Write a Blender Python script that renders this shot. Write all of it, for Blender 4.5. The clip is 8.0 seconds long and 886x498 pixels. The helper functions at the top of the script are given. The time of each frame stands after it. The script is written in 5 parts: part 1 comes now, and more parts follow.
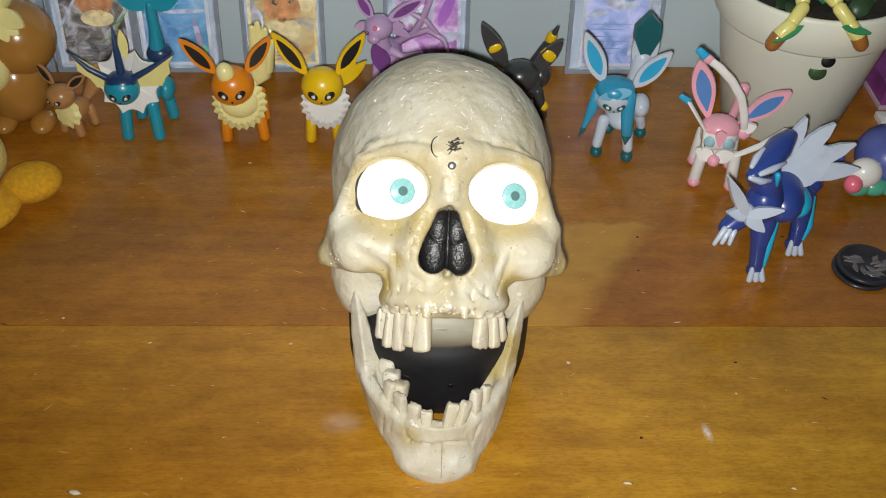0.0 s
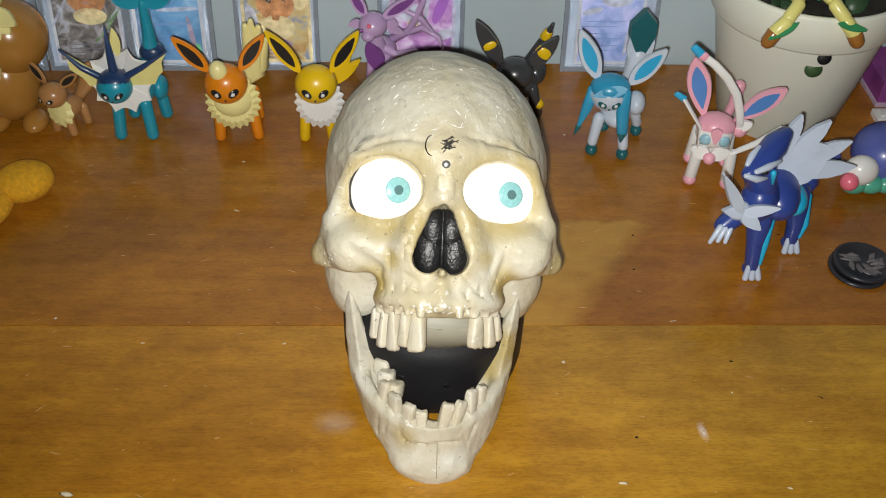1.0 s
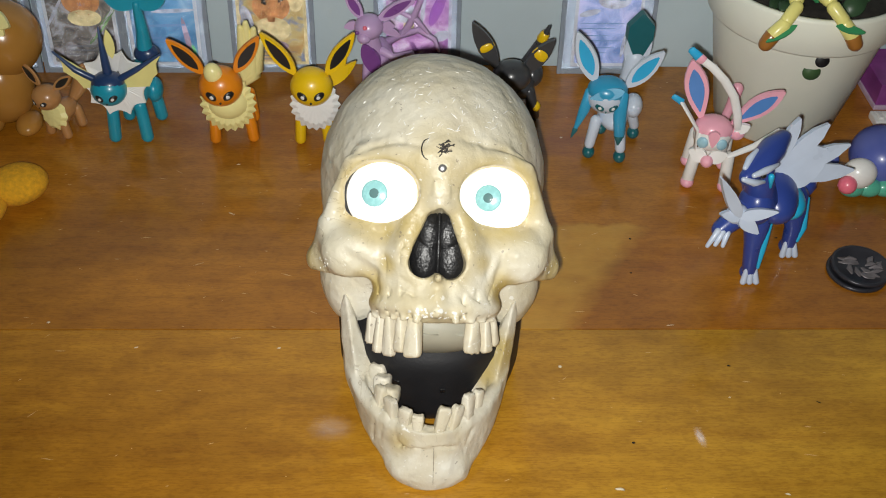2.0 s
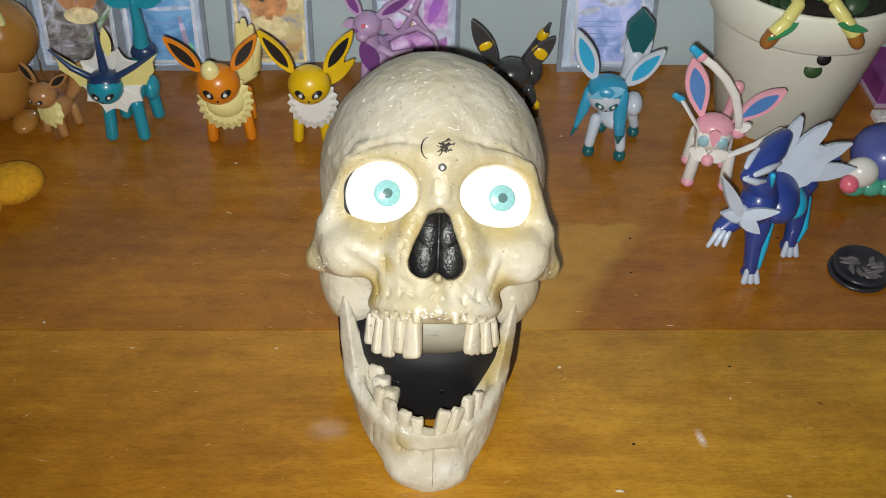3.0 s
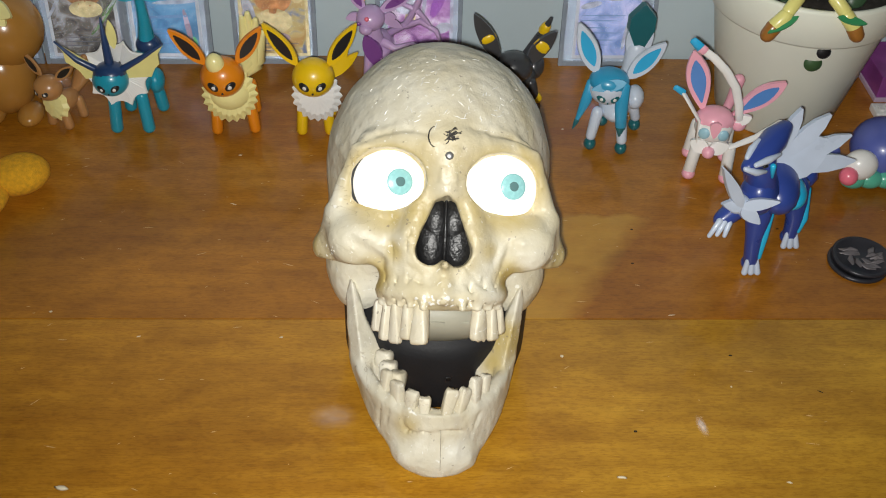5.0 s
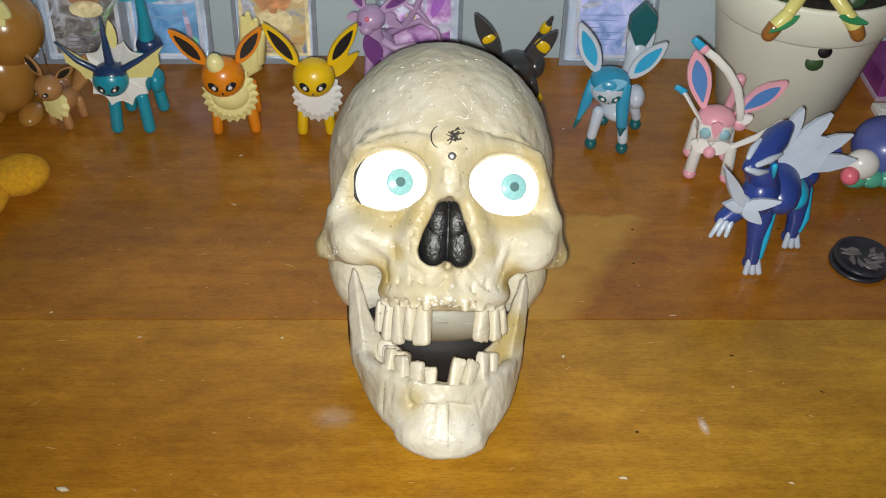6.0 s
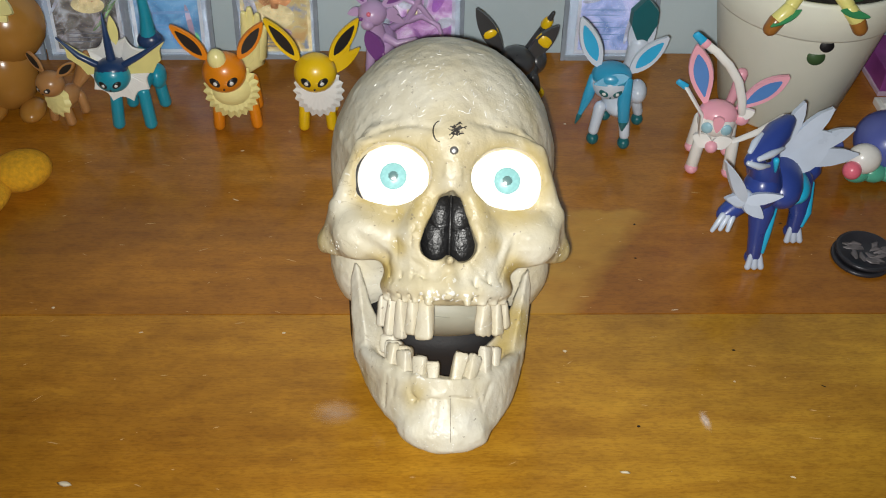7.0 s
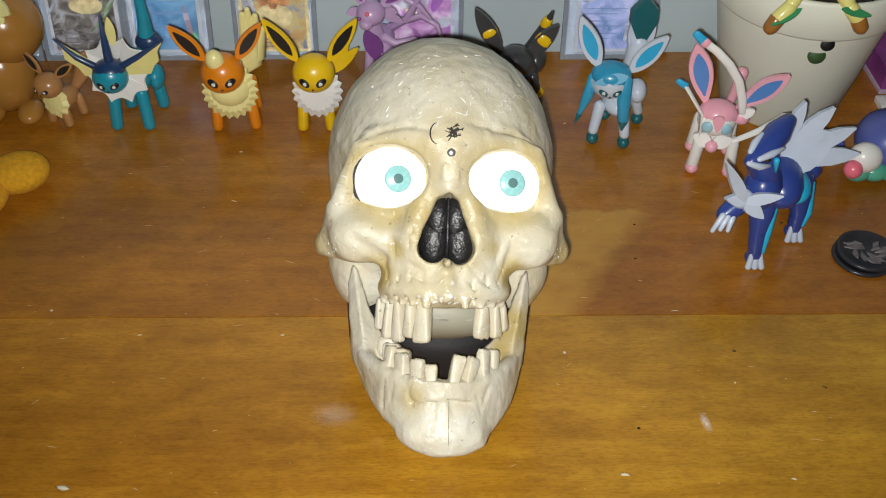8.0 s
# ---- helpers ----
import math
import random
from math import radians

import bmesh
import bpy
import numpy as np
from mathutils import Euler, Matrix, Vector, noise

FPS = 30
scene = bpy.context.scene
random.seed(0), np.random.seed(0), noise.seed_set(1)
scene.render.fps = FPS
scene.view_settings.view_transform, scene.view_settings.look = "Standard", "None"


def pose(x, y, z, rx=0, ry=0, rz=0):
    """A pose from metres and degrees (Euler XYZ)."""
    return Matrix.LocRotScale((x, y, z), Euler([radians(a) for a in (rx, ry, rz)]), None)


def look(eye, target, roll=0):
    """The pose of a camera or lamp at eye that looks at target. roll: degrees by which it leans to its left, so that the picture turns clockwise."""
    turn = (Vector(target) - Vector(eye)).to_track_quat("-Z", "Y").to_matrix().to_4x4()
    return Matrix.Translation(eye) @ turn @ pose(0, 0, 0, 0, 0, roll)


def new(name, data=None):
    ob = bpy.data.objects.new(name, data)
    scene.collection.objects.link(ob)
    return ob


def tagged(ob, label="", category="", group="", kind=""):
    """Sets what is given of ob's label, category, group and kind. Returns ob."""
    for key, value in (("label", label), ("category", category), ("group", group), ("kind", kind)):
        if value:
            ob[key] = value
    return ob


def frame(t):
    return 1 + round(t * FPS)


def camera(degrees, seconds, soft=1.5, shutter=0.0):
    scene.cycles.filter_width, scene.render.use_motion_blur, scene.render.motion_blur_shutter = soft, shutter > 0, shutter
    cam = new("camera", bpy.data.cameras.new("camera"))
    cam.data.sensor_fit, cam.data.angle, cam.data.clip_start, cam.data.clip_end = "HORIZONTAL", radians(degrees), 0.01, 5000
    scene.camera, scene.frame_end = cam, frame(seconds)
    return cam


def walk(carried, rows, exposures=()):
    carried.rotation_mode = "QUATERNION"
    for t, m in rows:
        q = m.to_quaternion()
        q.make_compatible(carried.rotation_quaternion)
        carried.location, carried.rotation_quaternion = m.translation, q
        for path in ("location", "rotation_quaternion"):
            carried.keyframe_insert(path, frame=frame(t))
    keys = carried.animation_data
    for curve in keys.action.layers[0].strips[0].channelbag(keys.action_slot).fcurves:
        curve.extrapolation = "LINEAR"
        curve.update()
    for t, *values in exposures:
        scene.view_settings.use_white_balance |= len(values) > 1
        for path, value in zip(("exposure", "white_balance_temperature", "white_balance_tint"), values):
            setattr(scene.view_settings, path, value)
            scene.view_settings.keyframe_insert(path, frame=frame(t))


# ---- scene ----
import itertools

# ---- camera and path ----
cam = camera(46, 8.0, soft=1.05, shutter=0.5)
PATH = [
    (0, (-0.0416, -0.5483, 0.5443), (-0.0127, -0.0314, 0.0732), 1.90),
    (0.5, (-0.0386, -0.5439, 0.5438), (-0.0087, -0.0268, 0.0729), 1.85),
    (1, (-0.0390, -0.5448, 0.5422), (-0.0086, -0.0289, 0.0700), 1.89),
    (1.5, (-0.0384, -0.5432, 0.5415), (-0.0067, -0.0270, 0.0697), 1.99),
    (3, (-0.0365, -0.5349, 0.5376), (-0.0044, -0.0197, 0.0648), 2.06),
    (3.5, (-0.0387, -0.5389, 0.5356), (-0.0055, -0.0239, 0.0627), 2.17),
    (4, (-0.0386, -0.5408, 0.5380), (-0.0059, -0.0261, 0.0648), 2.12),
    (4.5, (-0.0396, -0.5449, 0.5369), (-0.0065, -0.0297, 0.0643), 2.20),
    (6, (-0.0407, -0.5431, 0.5365), (-0.0078, -0.0282, 0.0634), 2.11),
    (6.5, (-0.0397, -0.5437, 0.5355), (-0.0080, -0.0293, 0.0618), 2.00),
    (7, (-0.0399, -0.5440, 0.5356), (-0.0088, -0.0305, 0.0608), 1.90),
    (7.5, (-0.0394, -0.5446, 0.5345), (-0.0088, -0.0315, 0.0592), 1.79),
    (8, (-0.0373, -0.5397, 0.5362), (-0.0079, -0.0278, 0.0597), 1.59),
]
walk(cam, [(t, look(eye, target, roll)) for t, eye, target, roll in PATH])

# ---- world, lights, exposure ----
world = bpy.data.worlds.new("world")
world.use_nodes = True
scene.world = world
world.node_tree.nodes["Background"].inputs[0].default_value = (0.6, 0.7, 0.9, 1)
world.node_tree.nodes["Background"].inputs[1].default_value = 0.05
scene.view_settings.exposure = 0.0

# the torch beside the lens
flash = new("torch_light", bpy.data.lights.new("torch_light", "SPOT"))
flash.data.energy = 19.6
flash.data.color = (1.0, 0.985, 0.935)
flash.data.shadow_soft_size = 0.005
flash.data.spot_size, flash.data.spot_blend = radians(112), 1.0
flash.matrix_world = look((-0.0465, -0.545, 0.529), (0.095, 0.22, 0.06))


# ---- materials ----
def mat(name, color, rough=0.45, metal=0.0, var=0.12, scale=60.0, bump=0.1, fine=900.0, coat=0.0, sub=0.0, emit=0.0):
    """A surface with colour variation at two scales and a fine relief."""
    m = bpy.data.materials.new(name)
    m.use_nodes = True
    nt = m.node_tree
    b = nt.nodes["Principled BSDF"]
    tc = nt.nodes.new("ShaderNodeTexCoord")
    n1 = nt.nodes.new("ShaderNodeTexNoise")
    n1.inputs["Scale"].default_value, n1.inputs["Detail"].default_value = scale, 5
    n2 = nt.nodes.new("ShaderNodeTexNoise")
    n2.inputs["Scale"].default_value, n2.inputs["Detail"].default_value = fine, 3
    for n in (n1, n2):
        nt.links.new(tc.outputs["Object"], n.inputs["Vector"])
    ramp = nt.nodes.new("ShaderNodeValToRGB")
    lo = [max(0.0, c * (1 - var)) for c in color]
    hi = [min(1.0, c * (1 + var)) for c in color]
    ramp.color_ramp.elements[0].position, ramp.color_ramp.elements[1].position = 0.3, 0.7
    ramp.color_ramp.elements[0].color, ramp.color_ramp.elements[1].color = (*lo, 1), (*hi, 1)
    nt.links.new(n1.outputs["Fac"], ramp.inputs["Fac"])
    nt.links.new(ramp.outputs["Color"], b.inputs["Base Color"])
    rr = nt.nodes.new("ShaderNodeMapRange")
    rr.inputs["To Min"].default_value, rr.inputs["To Max"].default_value = max(0.02, rough - 0.1), min(1.0, rough + 0.12)
    nt.links.new(n1.outputs["Fac"], rr.inputs["Value"])
    nt.links.new(rr.outputs["Result"], b.inputs["Roughness"])
    bp = nt.nodes.new("ShaderNodeBump")
    bp.inputs["Strength"].default_value, bp.inputs["Distance"].default_value = bump, 0.0006
    nt.links.new(n2.outputs["Fac"], bp.inputs["Height"])
    nt.links.new(bp.outputs["Normal"], b.inputs["Normal"])
    b.inputs["Metallic"].default_value = metal
    b.inputs["Coat Weight"].default_value = coat
    b.inputs["Coat Roughness"].default_value = 0.12
    b.inputs["Subsurface Weight"].default_value = sub
    b.inputs["Subsurface Scale"].default_value = 0.004
    if emit:
        nt.links.new(ramp.outputs["Color"], b.inputs["Emission Color"])
        b.inputs["Emission Strength"].default_value = emit
    return m


def bsdf(m):
    return m.node_tree.nodes["Principled BSDF"]


def bone_material(name, tint, washes=()):
    """Painted plastic bone: cream with an ochre wash in patches, scratches and a dented skin."""
    m = bpy.data.materials.new(name)
    m.use_nodes = True
    nt, N, L = m.node_tree, m.node_tree.nodes, m.node_tree.links
    b = N["Principled BSDF"]
    tc = N.new("ShaderNodeTexCoord")

    def noise_tex(scale, detail=5, dist=0.0):
        n = N.new("ShaderNodeTexNoise")
        n.inputs["Scale"].default_value, n.inputs["Detail"].default_value, n.inputs["Distortion"].default_value = scale, detail, dist
        L.new(tc.outputs["Object"], n.inputs["Vector"])
        return n.outputs["Fac"]

    def ramp(src, a, c, ca, cb):
        r = N.new("ShaderNodeValToRGB")
        r.color_ramp.elements[0].position, r.color_ramp.elements[1].position = a, c
        r.color_ramp.elements[0].color, r.color_ramp.elements[1].color = (*ca, 1), (*cb, 1)
        L.new(src, r.inputs["Fac"])
        return r.outputs["Color"]

    def mix(fac, a, c, kind="MIX"):
        x = N.new("ShaderNodeMix")
        x.data_type, x.blend_type = "RGBA", kind
        for sock, v in ((x.inputs[0], fac), (x.inputs[6], a), (x.inputs[7], c)):
            if isinstance(v, (int, float)):
                sock.default_value = v
            elif isinstance(v, tuple):
                sock.default_value = (*v, 1)
            else:
                L.new(v, sock)
        return x.outputs[2]

    base = ramp(noise_tex(34, 6, 0.5), 0.35, 0.68, tuple(c * f for c, f in zip(tint, (0.84, 0.81, 0.74))), tint)
    ochre = ramp(noise_tex(16, 6, 0.6), 0.5, 0.72, (0, 0, 0), (0.55, 0.55, 0.55))
    col = mix(ochre, base, (0.55, 0.45, 0.22))
    grey = ramp(noise_tex(45, 6, 1.0), 0.56, 0.72, (0, 0, 0), (0.4, 0.4, 0.4))
    col = mix(grey, col, (0.42, 0.38, 0.32))
    # brushed ochre wash round the sockets and the nose, streaky
    for place, r0, r1, amount in washes:
        d = N.new("ShaderNodeVectorMath")
        d.operation = "DISTANCE"
        d.inputs[1].default_value = place
        L.new(tc.outputs["Object"], d.inputs[0])
        mr = N.new("ShaderNodeMapRange")
        mr.interpolation_type = "SMOOTHSTEP"
        for k, v in zip(("From Min", "From Max", "To Min", "To Max"), (r0, r1, amount, 0.0)):
            mr.inputs[k].default_value = v
        L.new(d.outputs["Value"], mr.inputs["Value"])
        mu = N.new("ShaderNodeMath")
        mu.operation = "MULTIPLY"
        L.new(mr.outputs["Result"], mu.inputs[0])
        L.new(noise_tex(38, 6, 0.8), mu.inputs[1])
        col = mix(mu.outputs[0], col, (0.49, 0.38, 0.14))
    # dark wash left in hairline cracks, in some areas only
    band = N.new("ShaderNodeMath")
    band.operation = "COMPARE"
    band.inputs[1].default_value, band.inputs[2].default_value = 0.5, 0.009
    L.new(noise_tex(44, 4, 1.6), band.inputs[0])
    some = ramp(noise_tex(20, 3), 0.52, 0.64, (0, 0, 0), (0.40, 0.40, 0.40))
    crack = N.new("ShaderNodeMath")
    crack.operation = "MULTIPLY"
    L.new(band.outputs[0], crack.inputs[0])
    L.new(some, crack.inputs[1])
    col = mix(crack.outputs[0], col, (0.26, 0.19, 0.10))
    chips = ramp(noise_tex(170, 3, 2.5), 0.66, 0.70, (0, 0, 0), (0.7, 0.7, 0.7))
    col = mix(chips, col, (0.86, 0.85, 0.80))
    specks = ramp(noise_tex(260, 2), 0.70, 0.74, (0, 0, 0), (0.6, 0.6, 0.6))
    col = mix(specks, col, (0.20, 0.16, 0.12))
    L.new(col, b.inputs["Base Color"])
    rr = N.new("ShaderNodeMapRange")
    rr.inputs["To Min"].default_value, rr.inputs["To Max"].default_value = 0.20, 0.60
    L.new(noise_tex(70), rr.inputs["Value"])
    L.new(rr.outputs["Result"], b.inputs["Roughness"])
    b1, b2 = N.new("ShaderNodeBump"), N.new("ShaderNodeBump")
    b1.inputs["Strength"].default_value, b1.inputs["Distance"].default_value = 0.45, 0.0020
    b2.inputs["Strength"].default_value, b2.inputs["Distance"].default_value = 0.35, 0.0005
    L.new(noise_tex(150, 4, 0.2), b1.inputs["Height"])
    L.new(noise_tex(420, 3), b2.inputs["Height"])
    L.new(b1.outputs["Normal"], b2.inputs["Normal"])
    L.new(b2.outputs["Normal"], b.inputs["Normal"])
    b.inputs["Specular IOR Level"].default_value = 0.45
    return m


def wood_material(name, dark, light, patch, end_tints=None):
    """Varnished boards with long grain; patch: corners of a paler area, slanting on one side; optional tints of its two
    ends, blended along it.
    """
    m = bpy.data.materials.new(name)
    m.use_nodes = True
    nt, N, L = m.node_tree, m.node_tree.nodes, m.node_tree.links
    b = N["Principled BSDF"]
    tc = N.new("ShaderNodeTexCoord")

    def stretched(sx, sy, scale, detail, dist=0.0):
        mp = N.new("ShaderNodeMapping")
        mp.inputs["Scale"].default_value = (sx, sy, 1)
        n = N.new("ShaderNodeTexNoise")
        n.inputs["Scale"].default_value, n.inputs["Detail"].default_value, n.inputs["Distortion"].default_value = scale, detail, dist
        L.new(tc.outputs["Object"], mp.inputs["Vector"])
        L.new(mp.outputs["Vector"], n.inputs["Vector"])
        return n.outputs["Fac"]

    def ramp(src, stops):
        r = N.new("ShaderNodeValToRGB")
        while len(r.color_ramp.elements) < len(stops):
            r.color_ramp.elements.new(0.5)
        for e, (p, c) in zip(r.color_ramp.elements, stops):
            e.position, e.color = p, (*c, 1)
        L.new(src, r.inputs["Fac"])
        return r.outputs["Color"]

    def mixed(fac, a, c, kind="MIX"):
        x = N.new("ShaderNodeMix")
        x.data_type, x.blend_type = "RGBA", kind
        for sock, v in ((x.inputs[0], fac), (x.inputs[6], a), (x.inputs[7], c)):
            if isinstance(v, (int, float)):
                sock.default_value = v
            elif isinstance(v, tuple):
                sock.default_value = (*v, 1)
            else:
                L.new(v, sock)
        return x.outputs[2]

    mid = tuple((p + q) / 2 for p, q in zip(dark, light))
    grain = ramp(stretched(1.0, 11, 9, 8, 0.5), [(0.22, dark), (0.5, mid), (0.80, light)])
    pores = ramp(stretched(3.0, 60, 14, 4), [(0.30, (0.62, 0.55, 0.5)), (0.5, (1, 1, 1))])
    col = mixed(0.3, grain, pores, "MULTIPLY")
    fleck = ramp(stretched(7.0, 26, 34, 4), [(0.36, (0.72, 0.65, 0.56)), (0.54, (1.05, 1.05, 1.05))])
    col = mixed(0.55, col, fleck, "MULTIPLY")
    blot = ramp(stretched(1.0, 2.0, 6.0, 5), [(0.35, (0.78, 0.74, 0.70)), (0.65, (1.1, 1.1, 1.1))])
    col = mixed(1.0, col, blot, "MULTIPLY")
    cloud = ramp(stretched(1.6, 3.0, 24.0, 6, 0.6), [(0.36, (0.86, 0.83, 0.78)), (0.64, (1.12, 1.14, 1.14))])
    col = mixed(0.8, col, cloud, "MULTIPLY")
    # tint blends along x, redder at the left end, yellower at the right
    if end_tints:
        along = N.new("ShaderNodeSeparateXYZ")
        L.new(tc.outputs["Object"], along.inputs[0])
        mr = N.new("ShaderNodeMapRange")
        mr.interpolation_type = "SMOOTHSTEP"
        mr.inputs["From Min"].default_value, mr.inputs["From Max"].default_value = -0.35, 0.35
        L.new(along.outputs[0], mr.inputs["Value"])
        col = mixed(1.0, col, mixed(mr.outputs["Result"], *end_tints), "MULTIPLY")
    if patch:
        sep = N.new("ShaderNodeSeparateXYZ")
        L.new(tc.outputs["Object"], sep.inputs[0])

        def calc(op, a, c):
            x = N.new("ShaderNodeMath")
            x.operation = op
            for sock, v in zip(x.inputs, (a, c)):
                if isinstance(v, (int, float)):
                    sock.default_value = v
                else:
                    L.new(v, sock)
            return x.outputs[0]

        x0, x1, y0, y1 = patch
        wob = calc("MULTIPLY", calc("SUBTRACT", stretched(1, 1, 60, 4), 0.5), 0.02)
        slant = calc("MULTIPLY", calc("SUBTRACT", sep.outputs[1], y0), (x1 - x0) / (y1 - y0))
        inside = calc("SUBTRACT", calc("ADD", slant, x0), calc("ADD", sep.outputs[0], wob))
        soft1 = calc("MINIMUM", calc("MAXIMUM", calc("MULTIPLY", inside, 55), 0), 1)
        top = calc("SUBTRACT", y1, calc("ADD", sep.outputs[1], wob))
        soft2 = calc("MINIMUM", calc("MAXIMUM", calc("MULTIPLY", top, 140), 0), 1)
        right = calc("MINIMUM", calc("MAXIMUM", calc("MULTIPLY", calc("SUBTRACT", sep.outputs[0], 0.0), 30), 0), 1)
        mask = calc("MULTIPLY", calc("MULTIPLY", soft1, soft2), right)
        # paler tone inside the patch, broken up at random
        pale_mix = calc("MULTIPLY", mask, calc("ADD", calc("MULTIPLY", stretched(1, 2, 35, 4), 0.9), 0.1))
        # beyond the slanting edge the wood is tinted slightly darker
        beyond_edge = calc("MULTIPLY", calc("SUBTRACT", 1.0, soft1), right)
        col = mixed(beyond_edge, col, mixed(1.0, col, (0.98, 0.93, 0.88), "MULTIPLY"))
        col = mixed(pale_mix, col, (0.60, 0.33, 0.045))
    L.new(col, b.inputs["Base Color"])
    rr = N.new("ShaderNodeMapRange")
    rr.inputs["To Min"].default_value, rr.inputs["To Max"].default_value = 0.25, 0.45
    L.new(stretched(1, 4, 20, 5), rr.inputs["Value"])
    L.new(rr.outputs["Result"], b.inputs["Roughness"])
    bp = N.new("ShaderNodeBump")
    bp.inputs["Strength"].default_value, bp.inputs["Distance"].default_value = 0.15, 0.0004
    L.new(stretched(3.0, 60, 14, 4), bp.inputs["Height"])
    L.new(bp.outputs["Normal"], b.inputs["Normal"])
    b.inputs["Coat Weight"].default_value, b.inputs["Coat Roughness"].default_value = 0.5, 0.12
    return m


ROOT = Vector((-0.0135, -0.055, 0.0))
SKULL = Matrix.Translation((-0.0121, -0.0787, 0.1798)) @ pose(0, 0, 0, 0, 0, 0.5) @ pose(0, 0, 0, -43.4) @ pose(0, 0, 0, 0, 3.0)
LOCAL = Matrix.Translation(-ROOT) @ SKULL
BONE = bone_material("bone_paint", (0.745, 0.715, 0.60), [(LOCAL @ Vector(p), r0, r1, k) for p, r0, r1, k in (
    ((-0.033, 0.012, -0.015), 0.020, 0.036, 1.5), ((0.033, 0.012, -0.015), 0.020, 0.036, 1.5), ((0, 0.0, -0.045), 0.016, 0.030, 1.3),
    ((-0.066, 0.04, -0.052), 0.004, 0.020, 1.9), ((0.066, 0.04, -0.052), 0.004, 0.020, 1.9), ((-0.038, 0.018, -0.068), 0.003, 0.016, 2.2), ((0.037, 0.018, -0.066), 0.003, 0.016, 2.2),
    ((0, 0.01, -0.082), 0.012, 0.040, 0.4), ((0, 0.0, 0.004), 0.012, 0.030, 0.9), ((-0.028, 0.008, -0.054), 0.002, 0.010, 1.5), ((0.025, 0.006, -0.052), 0.002, 0.009, 1.5), ((0, -0.003, -0.070), 0.002, 0.009, 0.9))])
JAW_BONE = bone_material("jaw_paint", (0.74, 0.715, 0.615), [((Vector(p) - Vector((0, 84, -50))) / 1000, r0, r1, k) for p, r0, r1, k in (
    ((43, 52, -98), 0.004, 0.022, 1.9), ((36, 48, -114), 0.003, 0.014, 1.6), ((-17, 8, -136), 0.002, 0.014, 1.2), ((-41, 44, -134), 0.003, 0.014, 1.0))])
TOOTH = bone_material("tooth_paint", (0.78, 0.745, 0.63))
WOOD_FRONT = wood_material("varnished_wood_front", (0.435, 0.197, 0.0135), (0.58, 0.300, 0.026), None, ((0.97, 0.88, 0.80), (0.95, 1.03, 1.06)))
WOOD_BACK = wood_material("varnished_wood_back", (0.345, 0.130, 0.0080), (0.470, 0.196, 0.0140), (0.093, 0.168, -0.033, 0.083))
WALL = mat("blue_grey_wall_paint", (0.55, 0.66, 0.71), 0.7, var=0.05, scale=9, bump=0.25, fine=220)
PLASTER = mat("plain_plaster", (0.55, 0.53, 0.5), 0.9, var=0.05, scale=4)
BLACK = mat("black_plastic", (0.010, 0.010, 0.012), 0.6, bump=0.3, fine=500)
GLOSS_BLACK = mat("gloss_black_plastic", (0.01, 0.01, 0.011), 0.35, bump=1.0, fine=420)
SEAM = mat("seam_paint", (0.34, 0.30, 0.23), 0.6)
CREAM = mat("cream_plastic", (0.36, 0.35, 0.28), 0.5, var=0.06)
EYE_WHITE = mat("lit_eye_white", (0.95, 0.95, 0.94), 0.3, var=0.01, emit=0.65)
EYE_IRIS = mat("lit_eye_iris", (0.25, 0.50, 0.50), 0.25, var=0.05, scale=500, emit=0.42)
EYE_PUPIL = mat("lit_eye_pupil", (0.10, 0.19, 0.19), 0.2, var=0.1, emit=0.35)
STEEL = mat("grey_steel", (0.35, 0.35, 0.35), 0.35, metal=0.8)
CHIP_GLINT = mat("white_chip_and_glint", (0.86, 0.85, 0.80), 0.16, var=0.05)
INK = mat("black_ink", (0.03, 0.025, 0.02), 0.5)


def plastic(name, c, rough=0.3, **k):
    return mat(name, c, rough, var=0.07, scale=45, bump=0.06, coat=0.2, **k)


BROWN = plastic("brown_vinyl", (0.42, 0.20, 0.04), 0.22)
TAN = plastic("tan_vinyl", (0.46, 0.23, 0.085))
CREAM_V = plastic("cream_vinyl", (0.86, 0.80, 0.26))
PALE = plastic("pale_cream_vinyl", (0.90, 0.82, 0.36))
TEAL = plastic("teal_vinyl", (0.015, 0.31, 0.44))
NAVY = plastic("navy_vinyl", (0.02, 0.05, 0.14))
WHITE = plastic("white_vinyl", (0.86, 0.86, 0.84))
LEMON = plastic("lemon_vinyl", (0.82, 0.76, 0.30))
ORANGE = plastic("orange_vinyl", (0.78, 0.25, 0.010))
YELLOW = plastic("yellow_vinyl", (0.86, 0.56, 0.010))
DARK = plastic("dark_vinyl", (0.018, 0.018, 0.02))
GREY_BLACK = plastic("charcoal_vinyl", (0.05, 0.052, 0.057))
LILAC = plastic("lilac_vinyl", (0.56, 0.38, 0.64))
PURPLE = plastic("purple_vinyl", (0.22, 0.07, 0.30))
ICE = plastic("ice_white_vinyl", (0.60, 0.68, 0.80))
SKY = plastic("sky_blue_vinyl", (0.035, 0.33, 0.56))
BRIGHT = plastic("bright_blue_vinyl", (0.03, 0.42, 0.75))
DEEP_TEAL = plastic("deep_teal_vinyl", (0.01, 0.12, 0.14))
PINK = plastic("pink_vinyl", (0.88, 0.42, 0.52))
EAR_BLUE = plastic("ear_blue_vinyl", (0.10, 0.26, 0.62))
PALE_BLUE = plastic("pale_blue_vinyl", (0.36, 0.62, 0.74))
COBALT = plastic("cobalt_vinyl", (0.03, 0.06, 0.28))
PERI = plastic("periwinkle_vinyl", (0.10, 0.13, 0.42))
